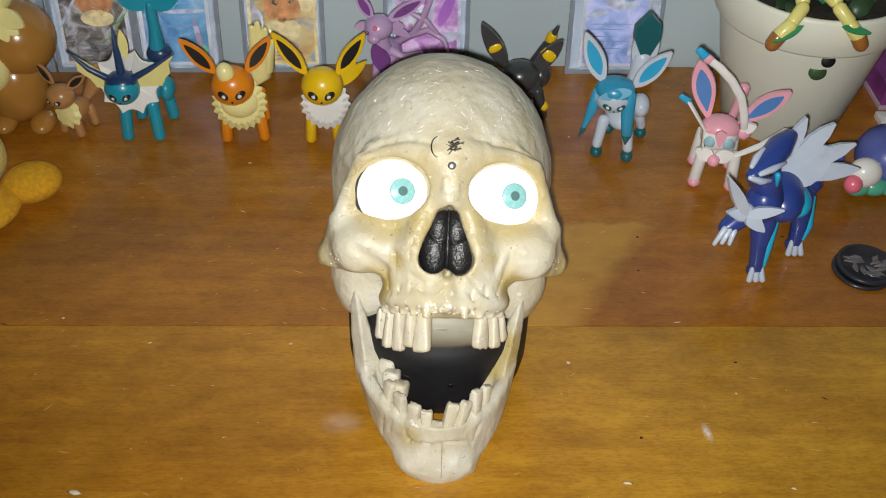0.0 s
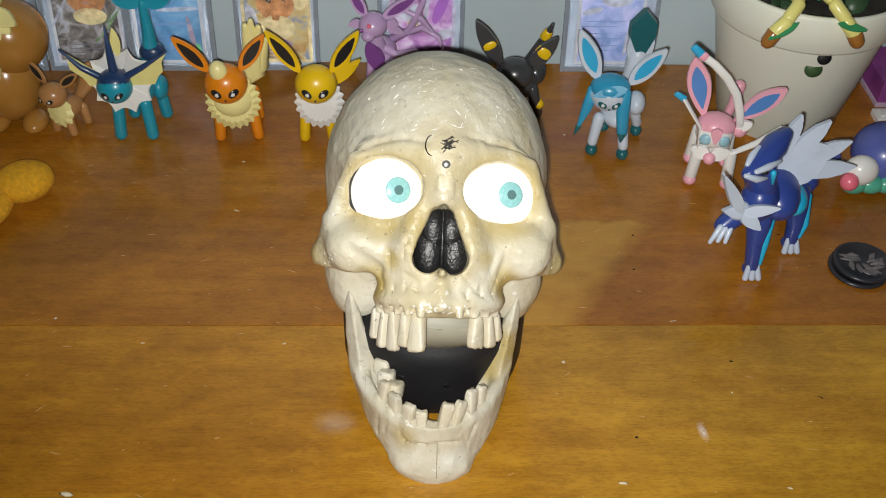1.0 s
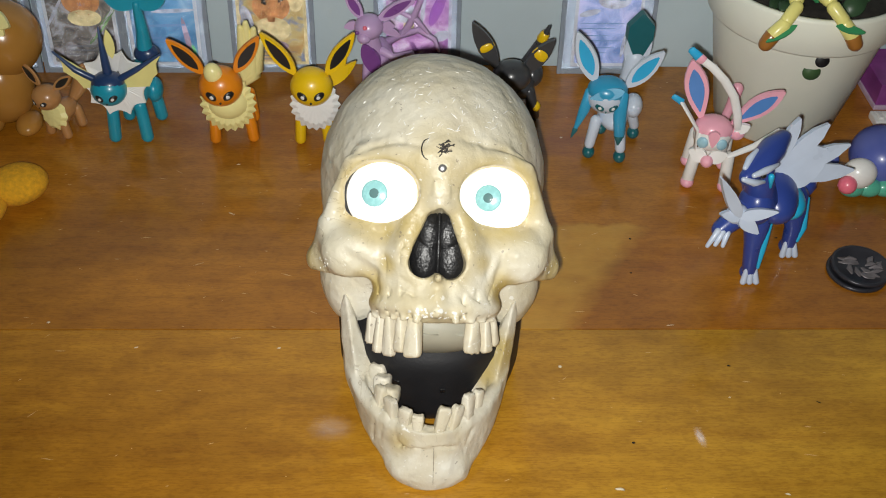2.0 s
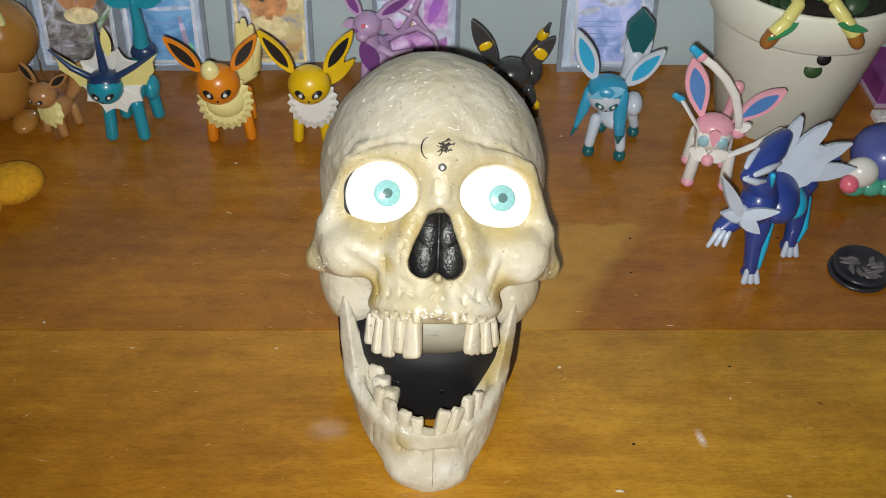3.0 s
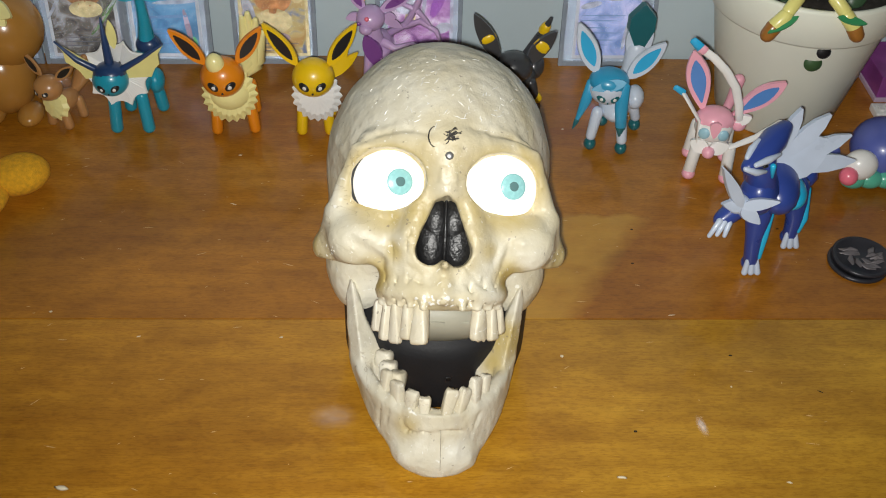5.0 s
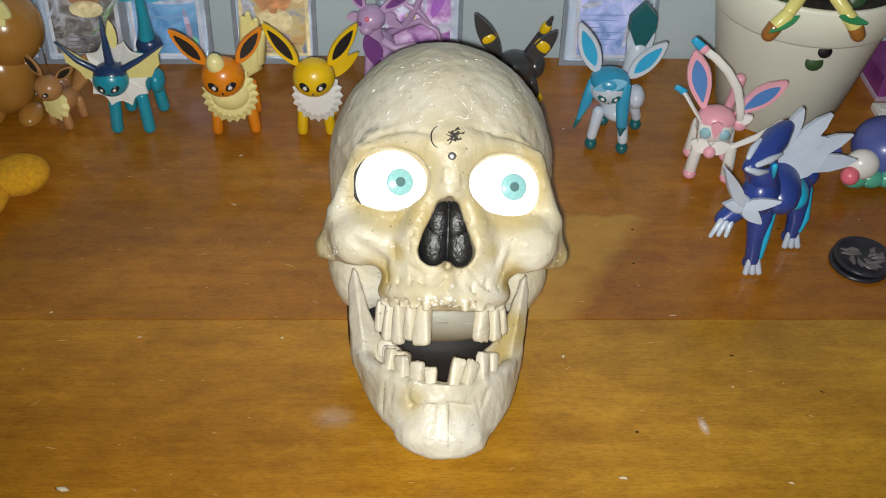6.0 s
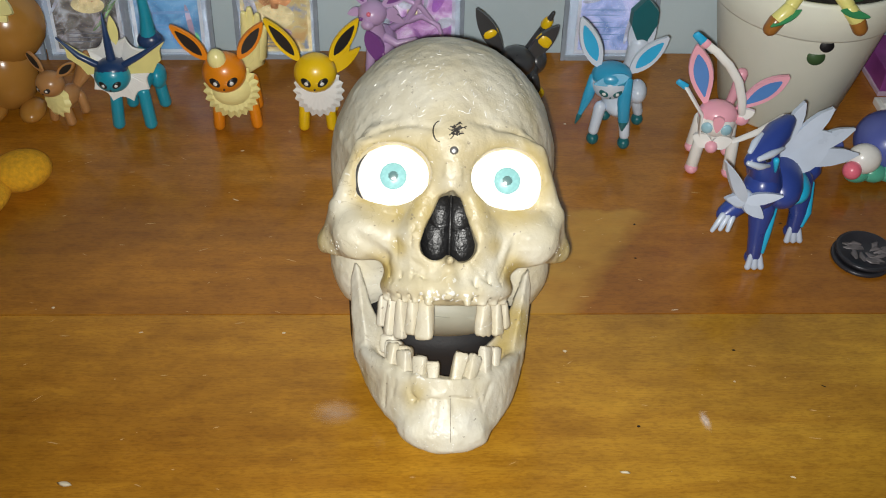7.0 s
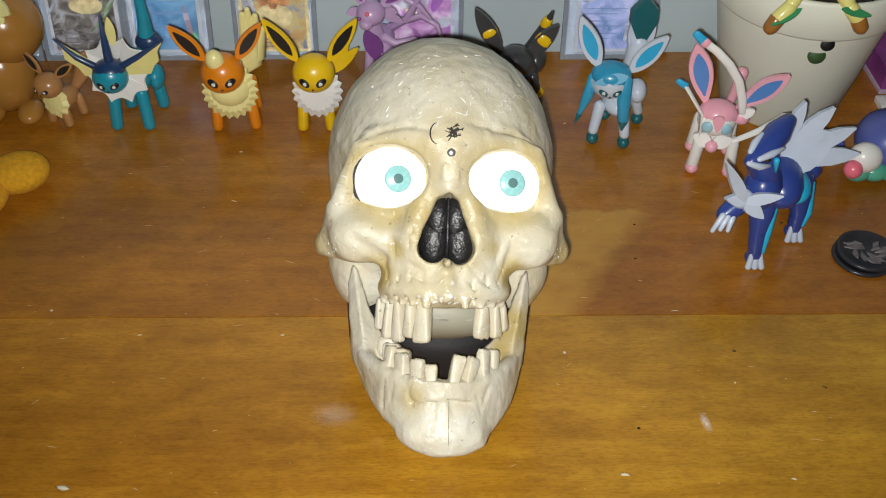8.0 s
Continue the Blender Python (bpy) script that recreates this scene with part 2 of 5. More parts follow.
SILVER = plastic("silver_blue_vinyl", (0.54, 0.62, 0.76))
CYAN = plastic("cyan_vinyl", (0.02, 0.45, 0.75))
ROSE = plastic("rose_vinyl", (0.85, 0.18, 0.26))
LEAF = plastic("leaf_green_vinyl", (0.05, 0.30, 0.12))
MINT = plastic("mint_vinyl", (0.10, 0.45, 0.32))
EARTH_FOOT = plastic("russet_vinyl", (0.36, 0.15, 0.03))
FELT_ORANGE = mat("orange_plush", (0.72, 0.36, 0.012), 0.95, var=0.16, scale=300, bump=1.0, fine=1400)
FELT_YELLOW = mat("yellow_plush", (0.82, 0.66, 0.22), 0.95, var=0.12, scale=300, bump=1.0, fine=1400)
POT = mat("cream_glazed_pot", (0.83, 0.85, 0.74), 0.45, var=0.05, scale=12, bump=0.05)
SOIL = mat("dark_soil", (0.03, 0.025, 0.02), 0.95, var=0.5, scale=150, bump=1.0)
FOLIAGE = mat("dark_leaf", (0.035, 0.075, 0.035), 0.35, var=0.35, scale=40)
LEAF_SPOT = mat("green_spot", (0.05, 0.11, 0.04), 0.5)
COIN = mat("dark_coin", (0.20, 0.18, 0.19), 0.35, metal=0.3, var=0.3, scale=120)
COIN_RIM = mat("coin_rim", (0.045, 0.045, 0.055), 0.3, metal=0.3)


# ---- mesh helpers ----
def part(name, bm, material, parent=None, label="", smooth=True):
    """Links a bmesh as one mesh object, under a thing or a part."""
    me = bpy.data.meshes.new(name)
    bmesh.ops.recalc_face_normals(bm, faces=bm.faces)
    bm.to_mesh(me)
    bm.free()
    for m in material if isinstance(material, (list, tuple)) else (material,):
        me.materials.append(m)
    if smooth:
        me.shade_smooth()
    ob = new(name, me)
    if parent is not None:
        ob.parent = parent
    if label:
        tagged(ob, label)
    return ob


def box(bm, x0, x1, y0, y1, z0, z1, bevel=0.0, mi=0, m=None):
    r = bmesh.ops.create_cube(bm, size=1)
    vs = r["verts"]
    bmesh.ops.transform(bm, verts=vs, matrix=Matrix.Translation(((x0 + x1) / 2, (y0 + y1) / 2, (z0 + z1) / 2)) @ Matrix.Diagonal((x1 - x0, y1 - y0, z1 - z0, 1)))
    faces = {f for v in vs for f in v.link_faces}
    if bevel:
        es = {e for f in faces for e in f.edges}
        rr = bmesh.ops.bevel(bm, geom=list(es), offset=bevel, segments=2, affect="EDGES", profile=0.6)
        faces |= set(rr["faces"])
        vs = list({v for f in faces if f.is_valid for v in f.verts})
    for f in faces:
        if f.is_valid:
            f.material_index = mi
    if m is not None:
        bmesh.ops.transform(bm, verts=vs, matrix=m)
    return vs


def ball(bm, c, r, mi=0, m=None, seg=20):
    """An ellipsoid with centre c and radii r."""
    r = r if isinstance(r, (tuple, list)) else (r, r, r)
    out = bmesh.ops.create_uvsphere(bm, u_segments=seg, v_segments=max(8, seg * 2 // 3), radius=1)
    mm = Matrix.Translation(c) @ (m or Matrix()) @ Matrix.Diagonal((*r, 1))
    bmesh.ops.transform(bm, verts=out["verts"], matrix=mm)
    for f in {f for v in out["verts"] for f in v.link_faces}:
        f.material_index = mi
    return out["verts"]


def tube(bm, pts, radii, mi=0, seg=12, flat=1.0):
    """A round limb along the points, with a radius at each, closed by domes. flat: its thickness over its width."""
    pts = [Vector(p) for p in pts]
    if not isinstance(radii, (tuple, list)):
        radii = [radii] * len(pts)
    dirs = [(pts[min(i + 1, len(pts) - 1)] - pts[max(i - 1, 0)]).normalized() for i in range(len(pts))]
    rings = []
    side = dirs[0].orthogonal().normalized()
    if abs(dirs[0].x) < 0.9:
        side = (Vector((1, 0, 0)) - dirs[0] * dirs[0].x).normalized()

    def ring(p, d, rad):
        s = (side - d * side.dot(d)).normalized()
        u = d.cross(s)
        return [bm.verts.new(p + (s * math.cos(2 * math.pi * k / seg) + u * flat * math.sin(2 * math.pi * k / seg)) * rad) for k in range(seg)]

    p, d, r = pts[0], dirs[0], radii[0]
    rows = [(p - d * r * flat * 0.9 * f, d, r * g) for f, g in ((0.85, 0.45), (0.5, 0.8))]
    rows += list(zip(pts, dirs, radii))
    p, d, r = pts[-1], dirs[-1], radii[-1]
    rows += [(p + d * r * flat * 0.9 * f, d, r * g) for f, g in ((0.5, 0.8), (0.85, 0.45))]
    rings = [ring(*row) for row in rows]
    for a, b2 in zip(rings, rings[1:]):
        for k in range(seg):
            f = bm.faces.new((a[k], a[(k + 1) % seg], b2[(k + 1) % seg], b2[k]))
            f.material_index = mi
    for rg in (rings[0][::-1], rings[-1]):
        f = bm.faces.new(rg)
        f.material_index = mi


def blade(bm, base, tip, width, facing, thick, mi=0, inner=None, belly=0.45, inset=0.62, mi_edge=None, steps=9, notch=0.0):
    """A leaf-shaped plate from base to tip, turned towards facing, with an optional raised inner leaf of another colour."""
    base, tip, facing = Vector(base), Vector(tip), Vector(facing).normalized()
    along = tip - base
    n = (facing - along.normalized() * facing.dot(along.normalized())).normalized()
    side = along.normalized().cross(n)

    def outline(scale, lift, b0, b1):
        pts = []
        for k in range(steps + 1):
            u = k / steps
            w = (math.sin(math.pi * min(1.0, u ** (math.log(0.5) / math.log(belly))) * 0.97 + 0.03) ** 0.8) * width / 2 * scale
            if notch and k % 2:
                w *= 1 - notch
            pts.append((b0 + (b1 - b0) * u, max(w, width * 0.03)))
        left = [base + along * u - side * w + n * lift for u, w in pts]
        right = [base + along * u + side * w + n * lift for u, w in pts]
        return left + right[::-1]

    def plate(scale, l0, l1, b0, b1, idx, edge):
        lo = [bm.verts.new(p) for p in outline(scale, l0, b0, b1)]
        hi = [bm.verts.new(p) for p in outline(scale * 0.93, l1, b0, b1)]
        k = len(lo)
        for i in range(k):
            f = bm.faces.new((lo[i], lo[(i + 1) % k], hi[(i + 1) % k], hi[i]))
            f.material_index = edge
        h = k // 2
        for i in range(h - 1):
            for ring, flip in ((hi, False), (lo, True)):
                q = (ring[i], ring[i + 1], ring[k - 2 - i], ring[k - 1 - i])
                f = bm.faces.new(q[::-1] if flip else q)
                f.material_index = idx if not flip else edge

    edge = mi if mi_edge is None else mi_edge
    before = len(bm.faces)
    plate(1.0, -thick / 2, thick / 2, 0, 1, mi, edge)
    if inner is not None:
        plate(inset, thick / 2 - 0.2, thick / 2 + 0.35, 0.16, 0.86, inner, inner)
    if "crisp" in bm.faces.layers.int.keys():
        bm.faces.ensure_lookup_table()
        for f in bm.faces[before:]:
            f[bm.faces.layers.int["crisp"]] = 1


def lathe(bm, profile, seg=48, mi=0, closed=False):
    """A turned body from (radius, height) pairs."""
    rings = [[bm.verts.new((r * math.cos(2 * math.pi * k / seg), r * math.sin(2 * math.pi * k / seg), z)) for k in range(seg)] for r, z in profile]
    for a, b2 in zip(rings, rings[1:]):
        for k in range(seg):
            f = bm.faces.new((a[k], a[(k + 1) % seg], b2[(k + 1) % seg], b2[k]))
            f.material_index = mi
    if closed:
        for rg in (rings[0][::-1], rings[-1]):
            bm.faces.new(rg).material_index = mi


# ---- implicit modelling for the bone shapes (millimetres) ----
class Clay:
    """A grid of signed distances; shapes are blended in and carved out, then skinned."""

    def __init__(self, lo, hi, step):
        self.lo, self.step = np.array(lo, np.float32), step
        ax = [np.arange(a, b, step, dtype=np.float32) for a, b in zip(lo, hi)]
        self.X, self.Y, self.Z = np.meshgrid(*ax, indexing="ij")
        self.A = np.abs(self.X)
        self.d = np.full(self.X.shape, 1e3, np.float32)

    def ell(self, c, r, mirror=False):
        x = (self.A if mirror else self.X) - c[0]
        y, z = self.Y - c[1], self.Z - c[2]
        k0 = np.sqrt((x / r[0]) ** 2 + (y / r[1]) ** 2 + (z / r[2]) ** 2)
        k1 = np.sqrt((x / r[0] ** 2) ** 2 + (y / r[1] ** 2) ** 2 + (z / r[2] ** 2) ** 2) + 1e-6
        return k0 * (k0 - 1) / k1

    def cap(self, a, b, ra, rb, mirror=True, squash=(1, 1, 1)):
        s = np.array(squash, np.float32)
        a, b = np.array(a, np.float32) * s, np.array(b, np.float32) * s
        x, y, z = (self.A if mirror else self.X) * s[0] - a[0], self.Y * s[1] - a[1], self.Z * s[2] - a[2]
        ba = b - a
        h = np.clip((x * ba[0] + y * ba[1] + z * ba[2]) / float(ba @ ba), 0, 1)
        return np.sqrt((x - ba[0] * h) ** 2 + (y - ba[1] * h) ** 2 + (z - ba[2] * h) ** 2) - (ra + (rb - ra) * h)

    def poly(self, pts, y0, y1, mirror=True):
        """A slab cut to an outline in x and z, between the depths y0 and y1 (numbers, or sheets over x and z)."""
        x, z = (self.A if mirror else self.X)[:, 0, :], self.Z[:, 0, :]
        d2, inside = np.full(x.shape, 1e9, np.float32), np.zeros(x.shape, bool)
        for (ax, az), (bx, bz) in zip(pts, pts[1:] + pts[:1]):
            ex, ez = bx - ax, bz - az
            h = np.clip(((x - ax) * ex + (z - az) * ez) / (ex * ex + ez * ez), 0, 1)
            d2 = np.minimum(d2, (x - ax - ex * h) ** 2 + (z - az - ez * h) ** 2)
            if ez:
                inside ^= ((az > z) != (bz > z)) & (x < ax + ex * (z - az) / ez)
        d = np.where(inside, -np.sqrt(d2), np.sqrt(d2))[:, None, :]
        y0, y1 = (v[:, None, :] if isinstance(v, np.ndarray) else v for v in (y0, y1))
        return np.maximum(d, np.maximum(y0 - self.Y, self.Y - y1))

    def add(self, s, k=6.0):
        h = np.maximum(k - np.abs(self.d - s), 0) / k
        self.d = np.minimum(self.d, s) - h * h * k / 4

    def cut(self, s, k=4.0):
        h = np.maximum(k - np.abs(self.d + s), 0) / k
        self.d = np.maximum(self.d, -s) + h * h * k / 4

    def rough(self, size, amp, seed, power=1.0):
        """Pushes the surface in and out by smooth random relief of that grain size."""
        rng = np.random.default_rng(seed)
        n = [int(s * self.step / size) + 3 for s in self.d.shape]
        lat = rng.uniform(-1, 1, n).astype(np.float32)
        for ax, cnt in enumerate(self.d.shape):
            t = np.arange(cnt) * self.step / size
            i = t.astype(int)
            f = t - i
            f = (f * f * (3 - 2 * f)).astype(np.float32)
            shape = [1, 1, 1]
            shape[ax] = cnt
            f = f.reshape(shape)
            lat = np.take(lat, i, ax) * (1 - f) + np.take(lat, i + 1, ax) * f
        self.d += amp * np.sign(lat) * np.abs(lat) ** power

    def front(self, x, z):
        """The y of the foremost surface at x, z."""
        i, k = round((x - self.lo[0]) / self.step), round((z - self.lo[2]) / self.step)
        line = self.d[int(i), :, int(k)]
        n = int(np.argmax(line < 0))
        f = line[n - 1] / (line[n - 1] - line[n])
        return float(self.lo[1] + (n - 1 + f) * self.step)

    def skin(self, m):
        """The surface as vertices and quads (naive surface nets), in metres, moved by the matrix m."""
        d = self.d
        neg = d < 0
        n = [s - 1 for s in d.shape]
        corner = list(itertools.product((0, 1), repeat=3))

        def at(a, c):
            return a[c[0]:c[0] + n[0], c[1]:c[1] + n[1], c[2]:c[2] + n[2]]

        count = sum(at(neg, c).astype(np.int8) for c in corner)
        cells = np.argwhere((count > 0) & (count < 8))
        index = np.full(n, -1, np.int64)
        index[tuple(cells.T)] = np.arange(len(cells))
        pos, wt = np.zeros((len(cells), 3)), np.zeros((len(cells), 1))
        for c0, c1 in itertools.combinations(corner, 2):
            if sum(abs(p - q) for p, q in zip(c0, c1)) != 1:
                continue
            d0 = d[tuple((cells + c0).T)]
            d1 = d[tuple((cells + c1).T)]
            cross = (d0 < 0) != (d1 < 0)
            f = np.where(cross, d0 / np.where(cross, d0 - d1, 1), 0)[:, None]
            p = np.array(c0) + (np.array(c1) - np.array(c0)) * f
            pos += p * cross[:, None]
            wt += cross[:, None]
        pos = (cells + pos / np.maximum(wt, 1)) * self.step + self.lo
        faces = []
        for ax in range(3):
            b, c = (ax + 1) % 3, (ax + 2) % 3
            lo = [slice(1, s - 1) for s in d.shape]
            hi = list(lo)
            lo[ax], hi[ax] = slice(0, d.shape[ax] - 1), slice(1, d.shape[ax])
            n0, n1 = neg[tuple(lo)], neg[tuple(hi)]
            off = np.array([1, 1, 1])
            off[ax] = 0
            for flip, sel in ((False, n0 & ~n1), (True, ~n0 & n1)):
                e = np.argwhere(sel) + off
                eb, ec = np.zeros(3, int), np.zeros(3, int)
                eb[b], ec[c] = 1, 1
                q = np.stack([index[tuple((e - eb - ec).T)], index[tuple((e - ec).T)], index[tuple(e.T)], index[tuple((e - eb).T)]], 1)
                faces.append(q[:, ::-1] if flip else q)
        faces = np.concatenate(faces)
        faces = faces[(faces >= 0).all(1)]
        pos = pos / 1000.0
        mm = np.array(m)
        pos = pos @ mm[:3, :3].T + mm[:3, 3]
        return pos, faces


def skinned(name, clay, m, material, parent, label=""):
    pos, faces = clay.skin(m)
    me = bpy.data.meshes.new(name)
    me.from_pydata(pos.tolist(), [], faces.tolist())
    me.update()
    me.materials.append(material)
    me.shade_smooth()
    ob = new(name, me)
    ob.parent = parent
    if label:
        tagged(ob, label)
    return ob

# ---- the room ----
TABLE_BACK = 0.312


def room():
    bm = bmesh.new()
    box(bm, -2.2, 2.2, 0.316, 0.416, -0.75, 1.65)
    tagged(part("wall_north", bm, WALL, smooth=False), "blue-grey painted wall behind the table", "wall", kind="structure")
    # unseen walls, added to close the room and bounce the torch back
    for nm, dims in (("wall_south", (-2.2, 2.2, -2.1, -2.0, -0.75, 1.65)), ("wall_east", (2.2, 2.3, -2.1, 0.416, -0.75, 1.65)), ("wall_west", (-2.3, -2.2, -2.1, 0.416, -0.75, 1.65))):
        bm = bmesh.new()
        box(bm, *dims)
        tagged(part(nm, bm, PLASTER, smooth=False), "unseen plain wall added to return torch light", "wall", kind="structure")
    bm = bmesh.new()
    box(bm, -2.3, 2.3, -2.1, 0.416, -0.80, -0.75)
    tagged(part("floor", bm, mat("floor_boards", (0.2, 0.13, 0.08), 0.6), smooth=False), "brown floor of the room", "floor", kind="structure")
    # unseen ceiling, added for the same bounce
    bm = bmesh.new()
    box(bm, -2.3, 2.3, -2.1, 0.416, 1.65, 1.70)
    tagged(part("ceiling", bm, PLASTER, smooth=False), "unseen plain ceiling added to return torch light", "ceiling", kind="structure")


def table():
    top = tagged(new("table"), "varnished honey-brown wooden table with a scratched top", "table")
    top.location = (0, 0, -0.75)
    seams = (-0.66, -0.34, -0.033, TABLE_BACK)
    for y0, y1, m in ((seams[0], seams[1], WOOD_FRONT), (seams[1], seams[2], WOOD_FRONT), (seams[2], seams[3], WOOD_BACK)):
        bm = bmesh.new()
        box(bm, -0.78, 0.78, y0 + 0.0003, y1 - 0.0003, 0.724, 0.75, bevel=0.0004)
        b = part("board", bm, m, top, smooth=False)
        b.rotation_euler = (0, 0, -0.012)
    for x in (-0.70, 0.70):
        for y in (-0.60, 0.25):
            bm = bmesh.new()
            box(bm, x - 0.03, x + 0.03, y - 0.03, y + 0.03, 0, 0.724, bevel=0.004)
            part("leg", bm, WOOD_FRONT, top, smooth=False)
    for y in (-0.60, 0.25):
        bm = bmesh.new()
        box(bm, -0.67, 0.67, y - 0.012, y + 0.012, 0.64, 0.724, bevel=0.003)
        part("apron", bm, WOOD_FRONT, top, smooth=False)


room()
table()

# ---- the talking skull ----
PIVOT = Vector((0, 84, -50))
EYES = {-1: Vector((-32.4, 29.0, -14.6)), 1: Vector((32.4, 29.0, -14.6))}
EYE_R = 21.6


def arch(x, half, front, depth):
    """The place on a dental arch at the side offset x, and the turn of a tooth there."""
    u = x / half
    return front + depth * u * u, math.degrees(math.atan2(2 * depth * u / half, 1))


def tooth(parent, m, x, y, z, w, dep, h, turn, lean, up, seed, molar=False):
    """A worn tooth: a rounded, tapered block; up: its crown points up."""
    rnd = random.Random(seed)
    bm = bmesh.new()
    out = bmesh.ops.create_uvsphere(bm, u_segments=14, v_segments=10, radius=1)
    for v in out["verts"]:
        c = v.co
        p = [math.copysign(abs(t) ** (0.5 if molar else 0.34), t) for t in c]
        s = p[2]
        crown = s if up else -s
        k = (0.86 + 0.22 * crown if up else 0.83 + 0.27 * crown) - 0.16 * max(0.0, crown - 0.7)
        if molar and crown > 0.5:
            k += 0.07 * math.sin(4 * math.atan2(p[1], p[0]))
            s *= 1.0 - 0.22 * max(0.0, 1 - abs(p[0]) - abs(p[1]))
        v.co = Vector((p[0] * w / 2 * k, p[1] * dep / 2 * (0.92 - 0.22 * crown * (not molar)), s * h / 2 + 0.5 * rnd.uniform(-1, 1) * (crown > 0.8)))
    bmesh.ops.transform(bm, verts=bm.verts, matrix=Matrix.Diagonal((0.001, 0.001, 0.001, 1)) @ Matrix.Translation((x, y, z)) @ pose(0, 0, 0, rnd.uniform(-7, 7), lean + rnd.uniform(-5, 5), turn + rnd.uniform(-9, 9)))
    bmesh.ops.transform(bm, verts=bm.verts, matrix=m)
    return part("tooth", bm, TOOTH, parent)


def skull():
    root = tagged(new("animatronic_skull"), "cream plastic talking skull with glowing eyes and moving jaw", "skull prop")
    root.location = ROOT

    # cranium
    c = Clay((-84, -16, -98), (84, 194, 90), 1.25)
    c.d = c.ell((-2, 92, 3), (71.5, 94, 78.5))
    c.A = np.abs(c.X + 0.9)
    c.cut(c.ell((91, 36, -24), (24, 30, 32), True), 20)
    c.add(c.ell((0, 95, -42), (68, 52, 44)), 18)
    c.add(c.ell((44, 92, -60), (26.5, 30, 33), True), 8)
    # brow, outer rims of the sockets, cheekbones and their arches
    c.add(c.cap((7, 5, 7), (44, 14, 6), 6.0, 5.5), 10)
    c.add(c.ell((0, 5, 4), (12, 7, 9)), 10)
    c.add(c.cap((50, 17, 3), (62, 28, -31), 5.5, 5.5), 8)
    c.add(c.ell((47, 23, -46), (19, 14, 15), True), 12)
    c.add(c.cap((62, 30, -34), (67.5, 43, -50), 6.0, 5.6), 8)
    c.add(c.cap((52, 22, -50), (69, 46, -53), 7.0, 5.0, True, (1, 1, 0.62)), 8)
    c.add(c.cap((69, 46, -52), (66, 92, -46), 5.0, 6), 6)
    # upper jaw
    c.add(c.ell((0, 26, -56), (38, 27, 31)), 12)
    c.add(c.ell((0, 28, -77), (38.5, 31, 13)), 8)
    c.add(c.cap((12.5, 8, -22), (19, 6, -46), 3.6, 4.5), 10)
    c.add(c.cap((0, 5, -2), (0, 1.5, -20), 4.6, 4.2, False), 10)
    c.add(c.poly([(-4.2, -7), (4.2, -7), (5.0, -15), (-5.0, -15)], c.front(0, -9) - 0.7, 12, False), 1.5)
    # roots of the teeth as ridges down the upper jaw
    for x in (-35, -30, -24.5, -18.5, -11, 11, 20, 27, 33):
        y, _ = arch(x, 37, -3, 30)
        c.add(c.cap((x * 0.94, y + 3.4, -64), (x, y + 0.4, -86), 0.8, 2.3, False), 2.5)
    # eye sockets with a raised rim, nose opening, hollows of the cheeks
    x, y, z = (c.A - 33.0) / 22.6, c.Y - 12 - 0.011 * np.maximum(c.A - 14, 0) ** 2, (c.Z + 13.4) / 18.2
    c.add(np.sqrt(((np.sqrt(x * x + z * z) - 1) * 19) ** 2 + y * y) - 2.3, 4)
    c.cut(c.ell((33.0, 10, -13.3), (21.8, 42, 17.6), True), 1.6)
    c.cut(c.ell((32.8, 33, -14), (23.2, 23, 20), True), 2)
    c.cut(c.cap((2.2, -2, -29), (7.6, -2, -53), 5.0, 8.6, True, (1, 0.22, 1)), 1.4)
    c.cut(c.cap((0, -2, -24), (0, -2, -40), 2.2, 6.0, False, (1, 0.22, 1)), 1.4)
    c.cut(c.ell((34, -4, -63), (7, 9, 15), True), 9)
    c.cut(c.ell((0, -9, -72), (4.5, 6, 9)), 5)
    c.add(c.cap((0, 4, -63), (0, -6.5, -61), 3.6, 2.7, False), 2)
    c.add(c.ell((45, c.front(45, -47) + 0.6, -47), (1.8, 1.6, 2.0)), 2)
    c.cut(c.cap((-52, c.front(-52, -50) - 1.0, -50), (-36, c.front(-36, -60) - 1.0, -60), 1.6, 2.4, False), 5)
    c.cut(c.cap((38, c.front(38, -46) - 0.5, -46), (35, c.front(35, -60) - 0.5, -60), 0.8, 2.0, False), 3)
    c.cut(c.cap((25, -1, -50), (28, 2, -68), 1.2, 2.2), 5)
    c.cut(c.cap((44, 4, 14), (58, 24, 6), 1.0, 1.4), 5)
    c.cut(c.ell((10, -9, -70), (5, 8, 8), True), 5)
    c.add(c.cap((0, 2, -62), (0, -2.5, -80), 1.8, 3.0, False), 5)
    # grooves between the roots, some deep, and creases beside the nose
    for x0, x1, w in ((-33, -32.5, 1.0), (-26.5, -27.5, 1.3), (-20, -21.5, 1.0), (-13.5, -15, 1.4), (15, 15.5, 1.4), (23, 23.8, 1.2), (29, 30.3, 1.0)):
        c.cut(c.cap((x0, c.front(x0, -68) - 0.2, -68), (x1, c.front(x1, -83) + 0.1, -84), 0.6, w * 0.9, False), 1.2)
    for x0, z0, x1, z1 in ((-22, -61, -13, -67), (-20, -69, -12, -72), (13, -62, 22, -72), (12, -70, 17, -76), (-30, -50, -29, -62), (-20.5, -42, -22, -54), (31, -50, 29, -58), (33, -62, 30, -72), (-34, -64, -32, -74)):
        c.cut(c.cap((x0, c.front(x0, z0), z0), (x1, c.front(x1, z1), z1), 0.8, 0.9, False), 1.2)
